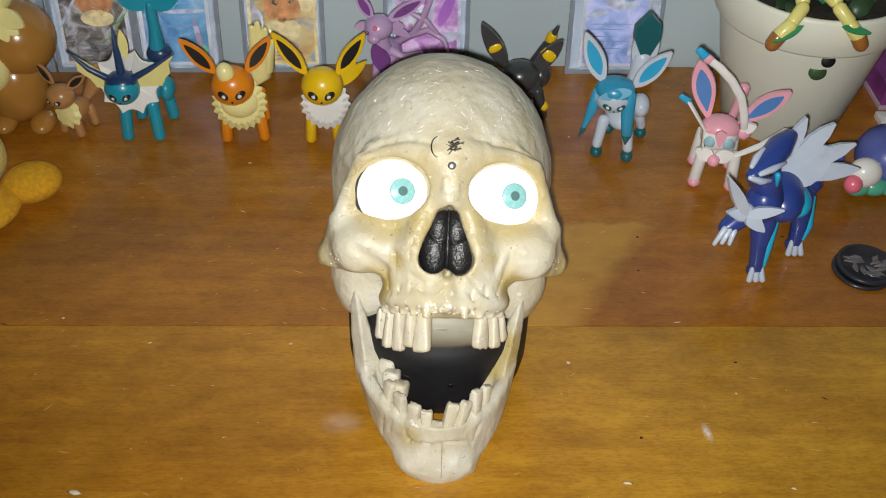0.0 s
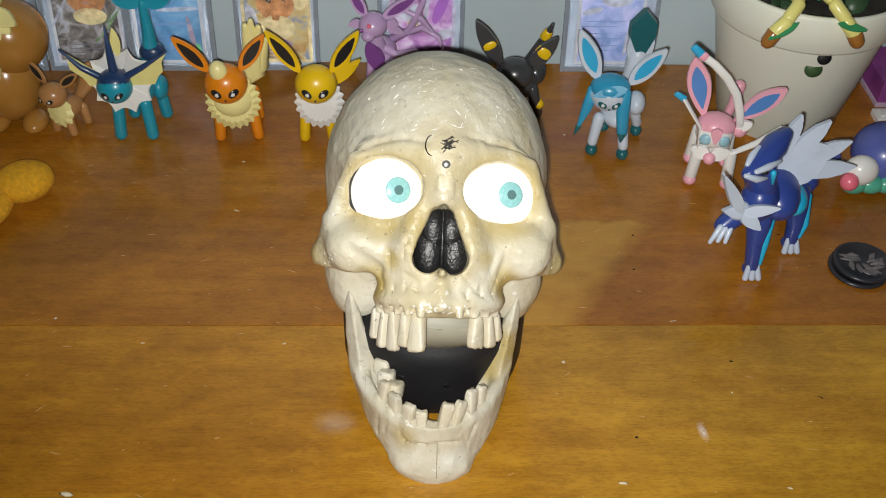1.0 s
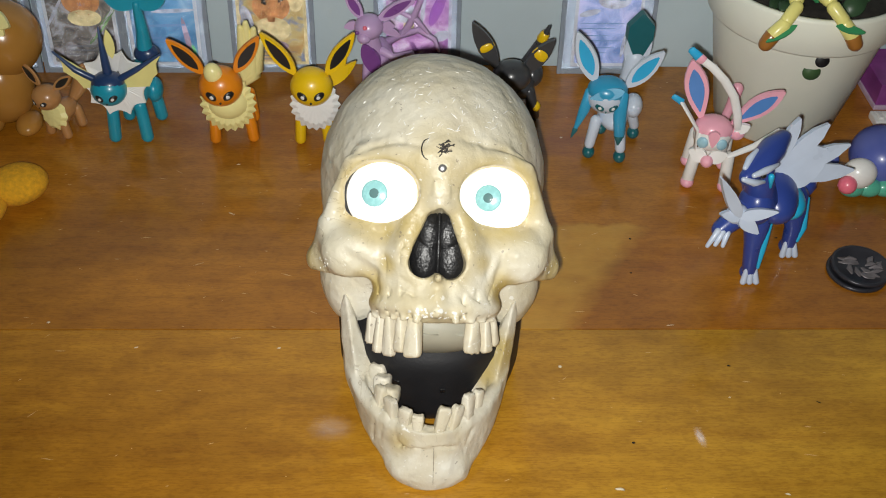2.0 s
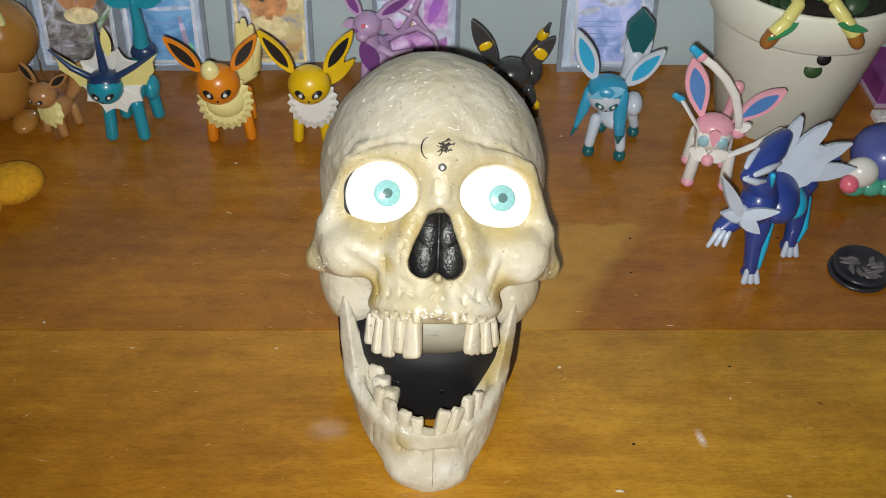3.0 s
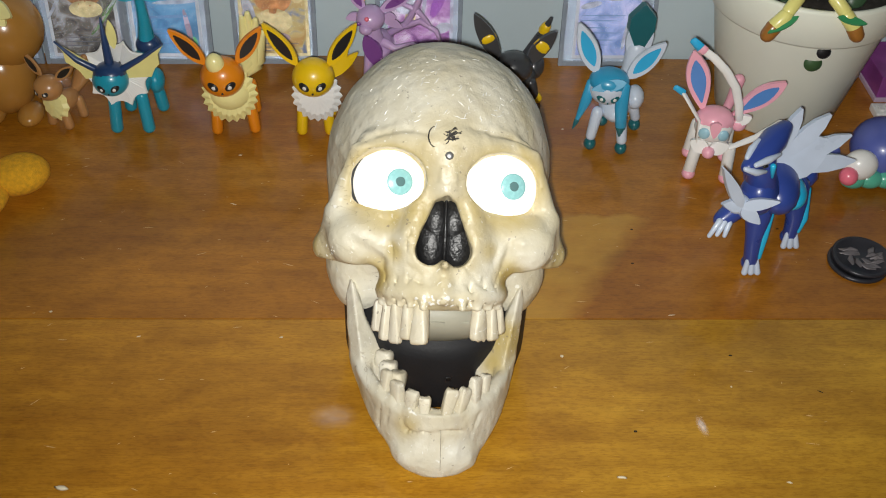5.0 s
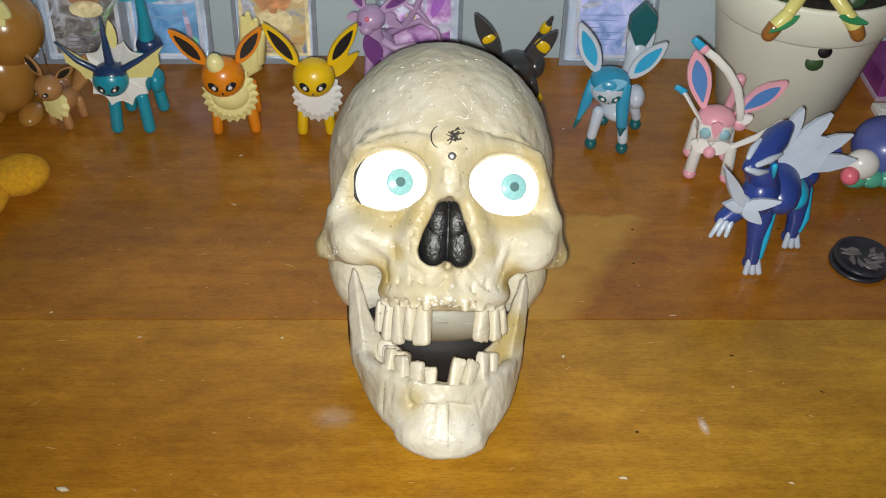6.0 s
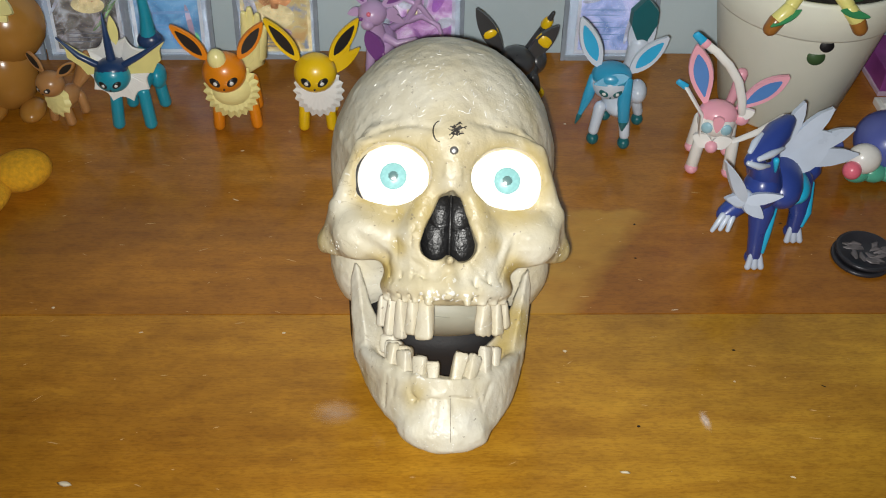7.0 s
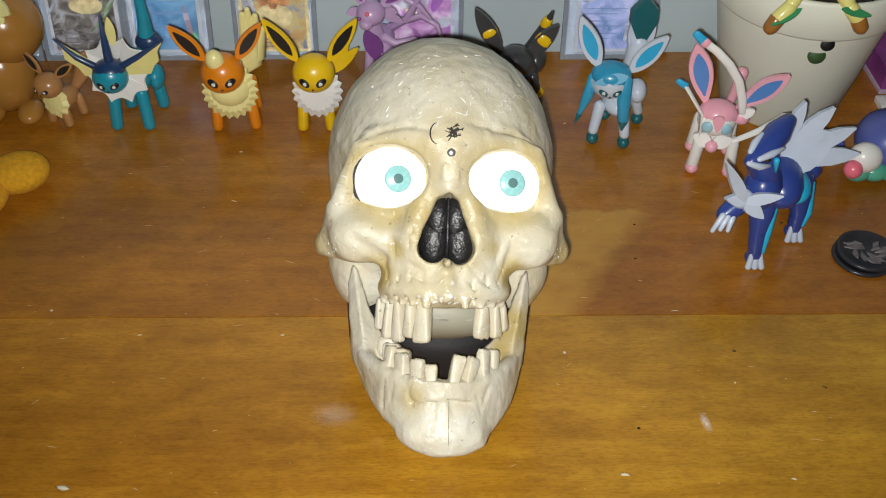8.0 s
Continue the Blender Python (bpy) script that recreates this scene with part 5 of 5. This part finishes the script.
card_case(-0.2465, 0.297, 0.081, 0.112, 8, 0, ART_BLUE, GREYCARD, "trading card with a blue picture in a clear case",
          [(0.024, 0.020, 0.006, 0.014, PRINT_GREEN), (0.020, 0.034, 0.005, 0.040, FOIL_ROSE, 8), (0.004, 0.082, 0.046, 0.010, PRINT_WHITE, 4), (0.010, 0.060, 0.040, 0.004, PRINT_WHITE, 3), (0.002, 0.046, 0.044, 0.003, LINE_BLUE, 2)] + text_lines(-0.022, 0.014, (0.034, 0.030, 0.024, 0.020), LINE_BLUE))
card_case(-0.1485, 0.298, 0.0765, 0.112, 8, 0, ART_GOLD, PRINT_CREAM, "trading card with a golden picture in a clear case",
          [(0.0, 0.064, 0.034, 0.030, PRINT_TAN), (0.0, 0.042, 0.034, 0.024, PRINT_CREAM), (0.022, 0.070, 0.014, 0.022, PRINT_CREAM), (-0.006, 0.068, 0.005, 0.007, PRINT_DARK), (0.009, 0.069, 0.005, 0.007, PRINT_DARK), (-0.0055, 0.069, 0.002, 0.003, PRINT_WHITE), (0.0095, 0.070, 0.002, 0.003, PRINT_WHITE), (0.023, 0.074, 0.004, 0.006, PRINT_DARK), (0.002, 0.026, 0.024, 0.010, FOIL_ROSE), (-0.021, 0.078, 0.014, 0.016, LINE_BLUE), (-0.022, 0.050, 0.010, 0.030, PRINT_WHITE, 12)] + text_lines(-0.022, 0.022, (0.020, 0.0165, 0.013), LINE_GREY))
card_case(-0.0160, 0.298, 0.080, 0.112, 8, 0, ART_PINK, PRINT_WHITE, "trading card with a pink picture in a clear case",
          [(-0.012, 0.058, 0.022, 0.018, PRINT_WHITE), (-0.008, 0.046, 0.010, 0.014, PRINT_CREAM), (0.006, 0.070, 0.004, 0.050, PRINT_WHITE, -6), (0.018, 0.062, 0.010, 0.034, PURPLE, -22), (0.022, 0.036, 0.016, 0.010, PRINT_WHITE, 20), (-0.020, 0.080, 0.014, 0.012, PURPLE)])
card_case(0.1600, 0.296, 0.088, 0.116, 8, 0, ART_ICE, GREYCARD, "trading card with an icy picture in a clear case",
          [(0.004, 0.072, 0.030, 0.016, PRINT_WHITE), (0.012, 0.078, 0.016, 0.012, LINE_BLUE, 20), (0.018, 0.034, 0.005, 0.036, PRINT_WHITE, -10), (-0.018, 0.060, 0.020, 0.006, PRINT_WHITE, 14)] + text_lines(-0.026, 0.016, (0.050, 0.045, 0.038, 0.033, 0.026, 0.021), LINE_BLUE))


# ---- plant pot with a toy on its rim ----
def plant_pot(x, y):
    root = tagged(new("plant_pot"), "cream plastic plant pot with a rolled rim", "plant pot")
    root.location = (x, y, 0)
    bm = bmesh.new()
    lathe(bm, [(0.0001, 0.0), (0.049, 0.0), (0.052, 0.003), (0.0722, 0.104), (0.0727, 0.106), (0.0764, 0.107), (0.0778, 0.109), (0.0810, 0.138), (0.0797, 0.141), (0.0769, 0.141), (0.0755, 0.138), (0.070, 0.10), (0.0001, 0.095)], 72)
    part("pot_body", bm, POT, root)
    bm = bmesh.new()
    lathe(bm, [(0.0001, 0.122), (0.03, 0.124), (0.0732, 0.121), (0.0718, 0.115), (0.0001, 0.114)], 40)
    part("soil", bm, SOIL, root)
    for nm, a, h, r, m, text in (("drain_hole", -92, 0.1015, 0.0052, BLACK, "dark round hole"), ("sticker", -96, 0.0895, 0.0066, LEAF_SPOT, "dark green oval spot")):
        bm = bmesh.new()
        lathe(bm, [(0.0001, 0.0), (r, 0.0), (r, 0.0006), (0.0001, 0.0006)], 24)
        rad = 0.052 + 0.0202 * (h - 0.003) / 0.101 + 0.0004
        bmesh.ops.transform(bm, verts=bm.verts, matrix=pose(0, 0, 0, 0, 0, a + 90) @ pose(0, -rad, h, 90 - 11.5) @ Matrix.Diagonal((1.1, 1, 1, 1)))
        part(nm, bm, m, root, text)
    return root


def plant(x, y, z):
    root = tagged(new("pot_plant"), "dark green leafy plant growing in the pot", "plant")
    root.location = (x, y, z)
    rnd = random.Random(11)
    for k in range(46):
        a, r = rnd.uniform(0, 2 * math.pi), rnd.uniform(0.008, 0.056)
        h = rnd.uniform(0.004, 0.05)
        p0 = Vector((r * 0.5 * math.cos(a), r * 0.5 * math.sin(a), -0.004))
        p1 = Vector((r * math.cos(a), r * math.sin(a), h))
        d = Vector((math.cos(a + rnd.uniform(-0.9, 0.9)), math.sin(a + rnd.uniform(-0.9, 0.9)), rnd.uniform(-0.3, 0.6))).normalized()
        ln = rnd.uniform(0.016, 0.032)
        if (p1 + d * ln).xy.length > 0.061:
            d = (d - Vector((math.cos(a), math.sin(a), 0)) * 0.9 + Vector((0, 0, 0.5))).normalized()
        bm = bmesh.new()
        tube(bm, [p0, (p0 + p1) / 2 + Vector((0, 0, 0.004)), p1], 0.0009, seg=6)
        blade(bm, p1, p1 + d * ln, rnd.uniform(0.012, 0.020), (rnd.uniform(-0.4, 0.4), -0.6, 1), 0.0009, steps=7)
        part("leaf", bm, FOLIAGE, root)


POT_XY = (0.3035, 0.230)
plant_pot(*POT_XY)
plant(POT_XY[0], POT_XY[1], 0.122)
sitter = figure("toy_figure", fig_sitter, [CREAM_V, LEAF, EARTH_FOOT], pose(0.2800, 0.187, 0.121), "pale yellow toy with leaf collar sitting on pot rim")


# ---- coins, box, small things ----
def coin(x, y, z, tilt, label):
    root = tagged(new("coin"), label, "coin", "coins on the table")
    root.matrix_world = pose(x, y, z, tilt[0], tilt[1], 20)
    bm = bmesh.new()
    lathe(bm, [(0.0001, 0.0), (0.0215, 0.0), (0.0225, 0.0006), (0.0225, 0.0024), (0.0215, 0.003), (0.0198, 0.003), (0.0195, 0.0025), (0.0001, 0.0025)], 64)
    part("disc", bm, [COIN_RIM], root)
    rnd = random.Random(3)
    for k in range(15):
        a = rnd.uniform(0, 6.28)
        r0, r1 = rnd.uniform(0.002, 0.010), rnd.uniform(0.011, 0.018)
        b = a + rnd.uniform(0.3, 1.1)
        bm = bmesh.new()
        tube(bm, [(r0 * math.cos(a), r0 * math.sin(a), 0.0025), ((r0 + r1) / 2 * math.cos((a + b) / 2 + 0.2), (r0 + r1) / 2 * math.sin((a + b) / 2 + 0.2), 0.0026), (r1 * math.cos(b), r1 * math.sin(b), 0.0025)], [0.0010, 0.0030, 0.0007], seg=6, flat=0.15)
        part("relief", bm, COIN, root)
    return root


coin(0.3125, 0.0215, 0.0, (0, 0), "dark metal coin lying flat on the table")
coin(0.3160, 0.0240, 0.0032, (0, 0), "dark patterned metal coin resting on another")

bm = bmesh.new()
box(bm, 0.402, 0.52, 0.238, 0.30, 0.004, 0.026, bevel=0.001)
card_box = tagged(part("card_box", bm, mat("magenta_card", (0.30, 0.07, 0.30), 0.35, var=0.3, scale=30), smooth=False), "magenta printed cardboard box by the wall", "box")
bm = bmesh.new()
box(bm, 0.4005, 0.5215, 0.2365, 0.3015, 0.0, 0.0045, bevel=0.0008)
part("tray", bm, mat("lilac_card", (0.55, 0.42, 0.55), 0.4), card_box, "pale lilac tray edge", smooth=False)
bm = bmesh.new()
box(bm, 0.392, 0.418, 0.208, 0.226, 0.0, 0.007, bevel=0.0015)
for k in range(3):
    box(bm, 0.396 + k * 0.007, 0.400 + k * 0.007, 0.212, 0.222, 0.007, 0.009, bevel=0.0005)
tagged(part("plastic_clip", bm, WHITE, smooth=False), "small white plastic clip lying on the table", "clip")


# ---- crumbs, scratches and smears on the table top ----
def speck(name, x, y, lx, ly, turn, m, label, rise=0.2):
    rnd = random.Random(int(abs(x * 9931 + y * 7717) * 100))
    bm = bmesh.new()
    n = 9
    lo = [bm.verts.new((lx / 2 * math.cos(6.283 * k / n) * rnd.uniform(0.6, 1.1), ly / 2 * math.sin(6.283 * k / n) * rnd.uniform(0.6, 1.1), 0)) for k in range(n)]
    hi = [bm.verts.new((v.co.x * 0.6, v.co.y * 0.6, min(lx, ly) * rise)) for v in lo]
    for k in range(n):
        bm.faces.new((lo[k], lo[(k + 1) % n], hi[(k + 1) % n], hi[k]))
    bm.faces.new(hi)
    bm.faces.new(lo[::-1])
    ob = part(name, bm, m)
    ob.matrix_world = pose(x, y, 0.00005, 0, 0, turn)
    return tagged(ob, label, "crumb" if name == "crumb" else "scratch", "specks on the table")


CRUMB_DARK = mat("dark_crumb", (0.015, 0.01, 0.008), 0.8)
CRUMB_PALE = mat("pale_crumb", (0.75, 0.66, 0.48), 0.7)
for x, y, lx, ly, turn in ((0.1147, -0.1341, 0.0026, 0.0022, 0), (0.1924, -0.0701, 0.0034, 0.0018, -20), (0.14, 0.0234, 0.0026, 0.0015, 0), (0.2453, -0.1030, 0.0042, 0.0010, -30), (0.146, 0.062, 0.0022, 0.002, 0), (0.262, 0.062, 0.003, 0.0015, 10), (-0.322, -0.028, 0.006, 0.001, -8)):
    speck("crumb", x, y, lx, ly, turn, CRUMB_DARK, "tiny dark crumb on the table top")
for x, y, lx, ly, turn in ((-0.2817, -0.0225, 0.0028, 0.0022, 0), (-0.1185, -0.0491, 0.0034, 0.002, 10), (-0.1672, 0.0947, 0.007, 0.0012, -25), (-0.2408, -0.1702, 0.010, 0.004, -15), (0.10, -0.1692, 0.008, 0.0025, -10), (-0.2165, -0.047, 0.004, 0.0012, 15), (0.159, -0.031, 0.006, 0.001, 5), (0.075, -0.069, 0.003, 0.003, 0), (0.186, -0.098, 0.002, 0.002, 0), (-0.168, 0.158, 0.004, 0.0015, 0), (-0.192, 0.206, 0.003, 0.002, 0), (0.108, 0.195, 0.003, 0.002, 0), (0.204, -0.175, 0.005, 0.0018, -20)):
    speck("crumb", x, y, lx, ly, turn, CRUMB_PALE, "tiny pale crumb or chip on the table top")


def haze_material(name, color, amount):
    """A thin dried film: densest in the middle, blotchy, fading out."""
    m = bpy.data.materials.new(name)
    m.use_nodes = True
    N, L = m.node_tree.nodes, m.node_tree.links
    p = N["Principled BSDF"]
    p.inputs["Base Color"].default_value, p.inputs["Roughness"].default_value = (*color, 1), 0.7
    tc, ln, mr, nz, mu = (N.new(k) for k in ("ShaderNodeTexCoord", "ShaderNodeVectorMath", "ShaderNodeMapRange", "ShaderNodeTexNoise", "ShaderNodeMath"))
    ln.operation, mu.operation, mr.interpolation_type = "LENGTH", "MULTIPLY", "SMOOTHSTEP"
    for k, v in zip(("From Min", "From Max", "To Min", "To Max"), (0.0, 1.0, amount, 0.0)):
        mr.inputs[k].default_value = v
    nz.inputs["Scale"].default_value, nz.inputs["Detail"].default_value = 3.0, 5
    L.new(tc.outputs["Object"], ln.inputs[0])
    L.new(tc.outputs["Object"], nz.inputs["Vector"])
    L.new(ln.outputs["Value"], mr.inputs["Value"])
    L.new(mr.outputs["Result"], mu.inputs[0])
    L.new(nz.outputs["Fac"], mu.inputs[1])
    L.new(mu.outputs[0], p.inputs["Alpha"])
    return m


def smear(x, y, rx, ry, turn, m, label):
    bm = bmesh.new()
    lathe(bm, [(0.0001, 0), (0.5, 0), (1.0, 0)], 24)
    ob = part("smear", bm, m)
    ob.matrix_world = pose(x, y, 0.0004, 0, 0, turn) @ Matrix.Diagonal((rx, ry, 1, 1))
    ob.visible_shadow = False
    return tagged(ob, label, "smear", "smears on the table")


smear(0.1587, -0.1307, 0.004, 0.010, 8, haze_material("pale_film", (0.80, 0.78, 0.78), 1.1), "pale dried smear on the table top")
smear(-0.0800, -0.1190, 0.018, 0.013, 0, haze_material("faint_film", (0.74, 0.72, 0.72), 0.38), "faint dried smear on the table top")

bm = bmesh.new()
rnd = random.Random(21)
for k in range(240):
    lift = 0.0001 + 0.000001 * k
    x, y = rnd.uniform(-0.45, 0.45), rnd.uniform(-0.22, 0.29)
    w, a = rnd.choice((0.0006, 0.001, 0.002, 0.004)) * rnd.uniform(0.6, 1.3), rnd.gauss(0, 0.35)
    h = rnd.uniform(0.0002, 0.0004)
    cx, sx = math.cos(a), math.sin(a)
    vs = [bm.verts.new((x + cx * u * w - sx * v * h, y + sx * u * w + cx * v * h, lift)) for u, v in ((-1, -0.6), (0.2, -1), (1, 0.3), (-0.3, 1))]
    bm.faces.new(vs)
tagged(part("dust", bm, mat("dust_fleck", (0.62, 0.42, 0.20), 0.8), smooth=False), "fine pale dust flecks and scratches over the table", "dust", kind="stuff")


# ---- motion of the skull, its jaw and its eyes ----
SLIDE = [(0, 0), (0.5, 0.0), (1.0, 0.6), (1.5, 0.7), (3.0, 1.9), (3.5, 2.1), (4.0, 2.9), (4.5, 2.9), (6.0, 4.0), (6.5, 4.4), (7.0, 4.5), (7.5, 4.2), (8.0, 4.2)]
JAW_OPEN = 25.0
JAW = [
    (0.0, 1), (0.1, 0.87), (0.2, 0.9), (0.3, 1), (0.4, 0.92), (0.5, 0.46), (0.6, 0.5), (0.7, 0.88), (0.8, 1), (0.9, 1), (1.0, 1), (1.1, 0.03), (1.2, 1), (1.3, 1), (1.4, 1), (1.5, 1), (1.6, 0.45), (1.7, 0.13),
    (1.9, 0.8), (2.1, 0.95), (2.3, 0.4), (2.5, 0.8), (2.7, 0.15), (2.8, 0.03), (2.9, 0.24), (3.0, 1), (3.1, 1), (3.2, 0.48), (3.3, 1), (3.4, 1), (3.5, 0.31), (3.6, 0.8), (3.7, 1), (3.8, 0.1), (3.9, 0.52), (4.0, 1), (4.1, 1), (4.2, 1), (4.3, 0.0), (4.4, 0.85), (4.5, 0.38), (4.6, 0.36), (4.7, 0.97),
    (4.9, 0.9), (5.1, 0.5), (5.3, 0.2), (5.6, 0.02), (5.8, 0), (6.5, 0), (7.2, 0), (8.0, 0)]
GAZE = [
    (0.0, 15), (0.1, 9.5), (0.2, 3), (0.3, 9), (0.4, 5), (0.5, 4), (0.6, 6), (0.7, 5), (0.8, 6), (0.9, 8), (1.0, 17.5), (1.1, 22), (1.2, 19.5), (1.3, 16.5), (1.4, 17), (1.5, 14), (1.6, 2.5), (1.7, -11), (2.0, -14), (2.4, 8), (2.8, 20.5),
    (2.9, 15), (3.0, 7.5), (3.1, 7), (3.2, 7.5), (3.3, 13.5), (3.4, 21), (3.5, 19.5), (3.6, 17), (3.7, 16), (3.8, 17), (3.9, 8.5), (4.0, -3.5), (4.1, -15), (4.2, -17.5), (4.3, -19), (4.4, -17.5), (4.5, -11), (4.6, 0), (4.7, 12),
    (5.0, 16), (5.4, 6), (5.8, 22), (5.9, 16.5), (6.0, 12), (6.1, 11), (6.2, 12), (6.3, 0), (6.4, -13.5), (6.5, -18.5), (6.6, -19.5), (6.7, -19.5), (6.8, -18.5), (6.9, -15.5), (7.0, -2), (7.1, 6), (7.2, 9.5), (7.3, 9.5), (7.4, 10.5), (7.5, 21.5), (7.6, 20), (7.7, 12), (7.8, 7.5), (7.9, 8.5), (8.0, 10)]


def motions():
    walk(skull_root, [(t, Matrix.Translation(ROOT + Vector((d / 1000, 0, 0)))) for t, d in SLIDE])
    walk(skull_jaw, [(t, LOCAL @ Matrix.Translation(PIVOT / 1000) @ pose(0, 0, 0, JAW_OPEN * a)) for t, a in JAW])
    for s, ey in skull_eyes.items():
        walk(ey, [(t, LOCAL @ Matrix.Translation(EYES[s] / 1000) @ pose(0, 0, 0, 0, 0, a)) for t, a in GAZE])


motions()
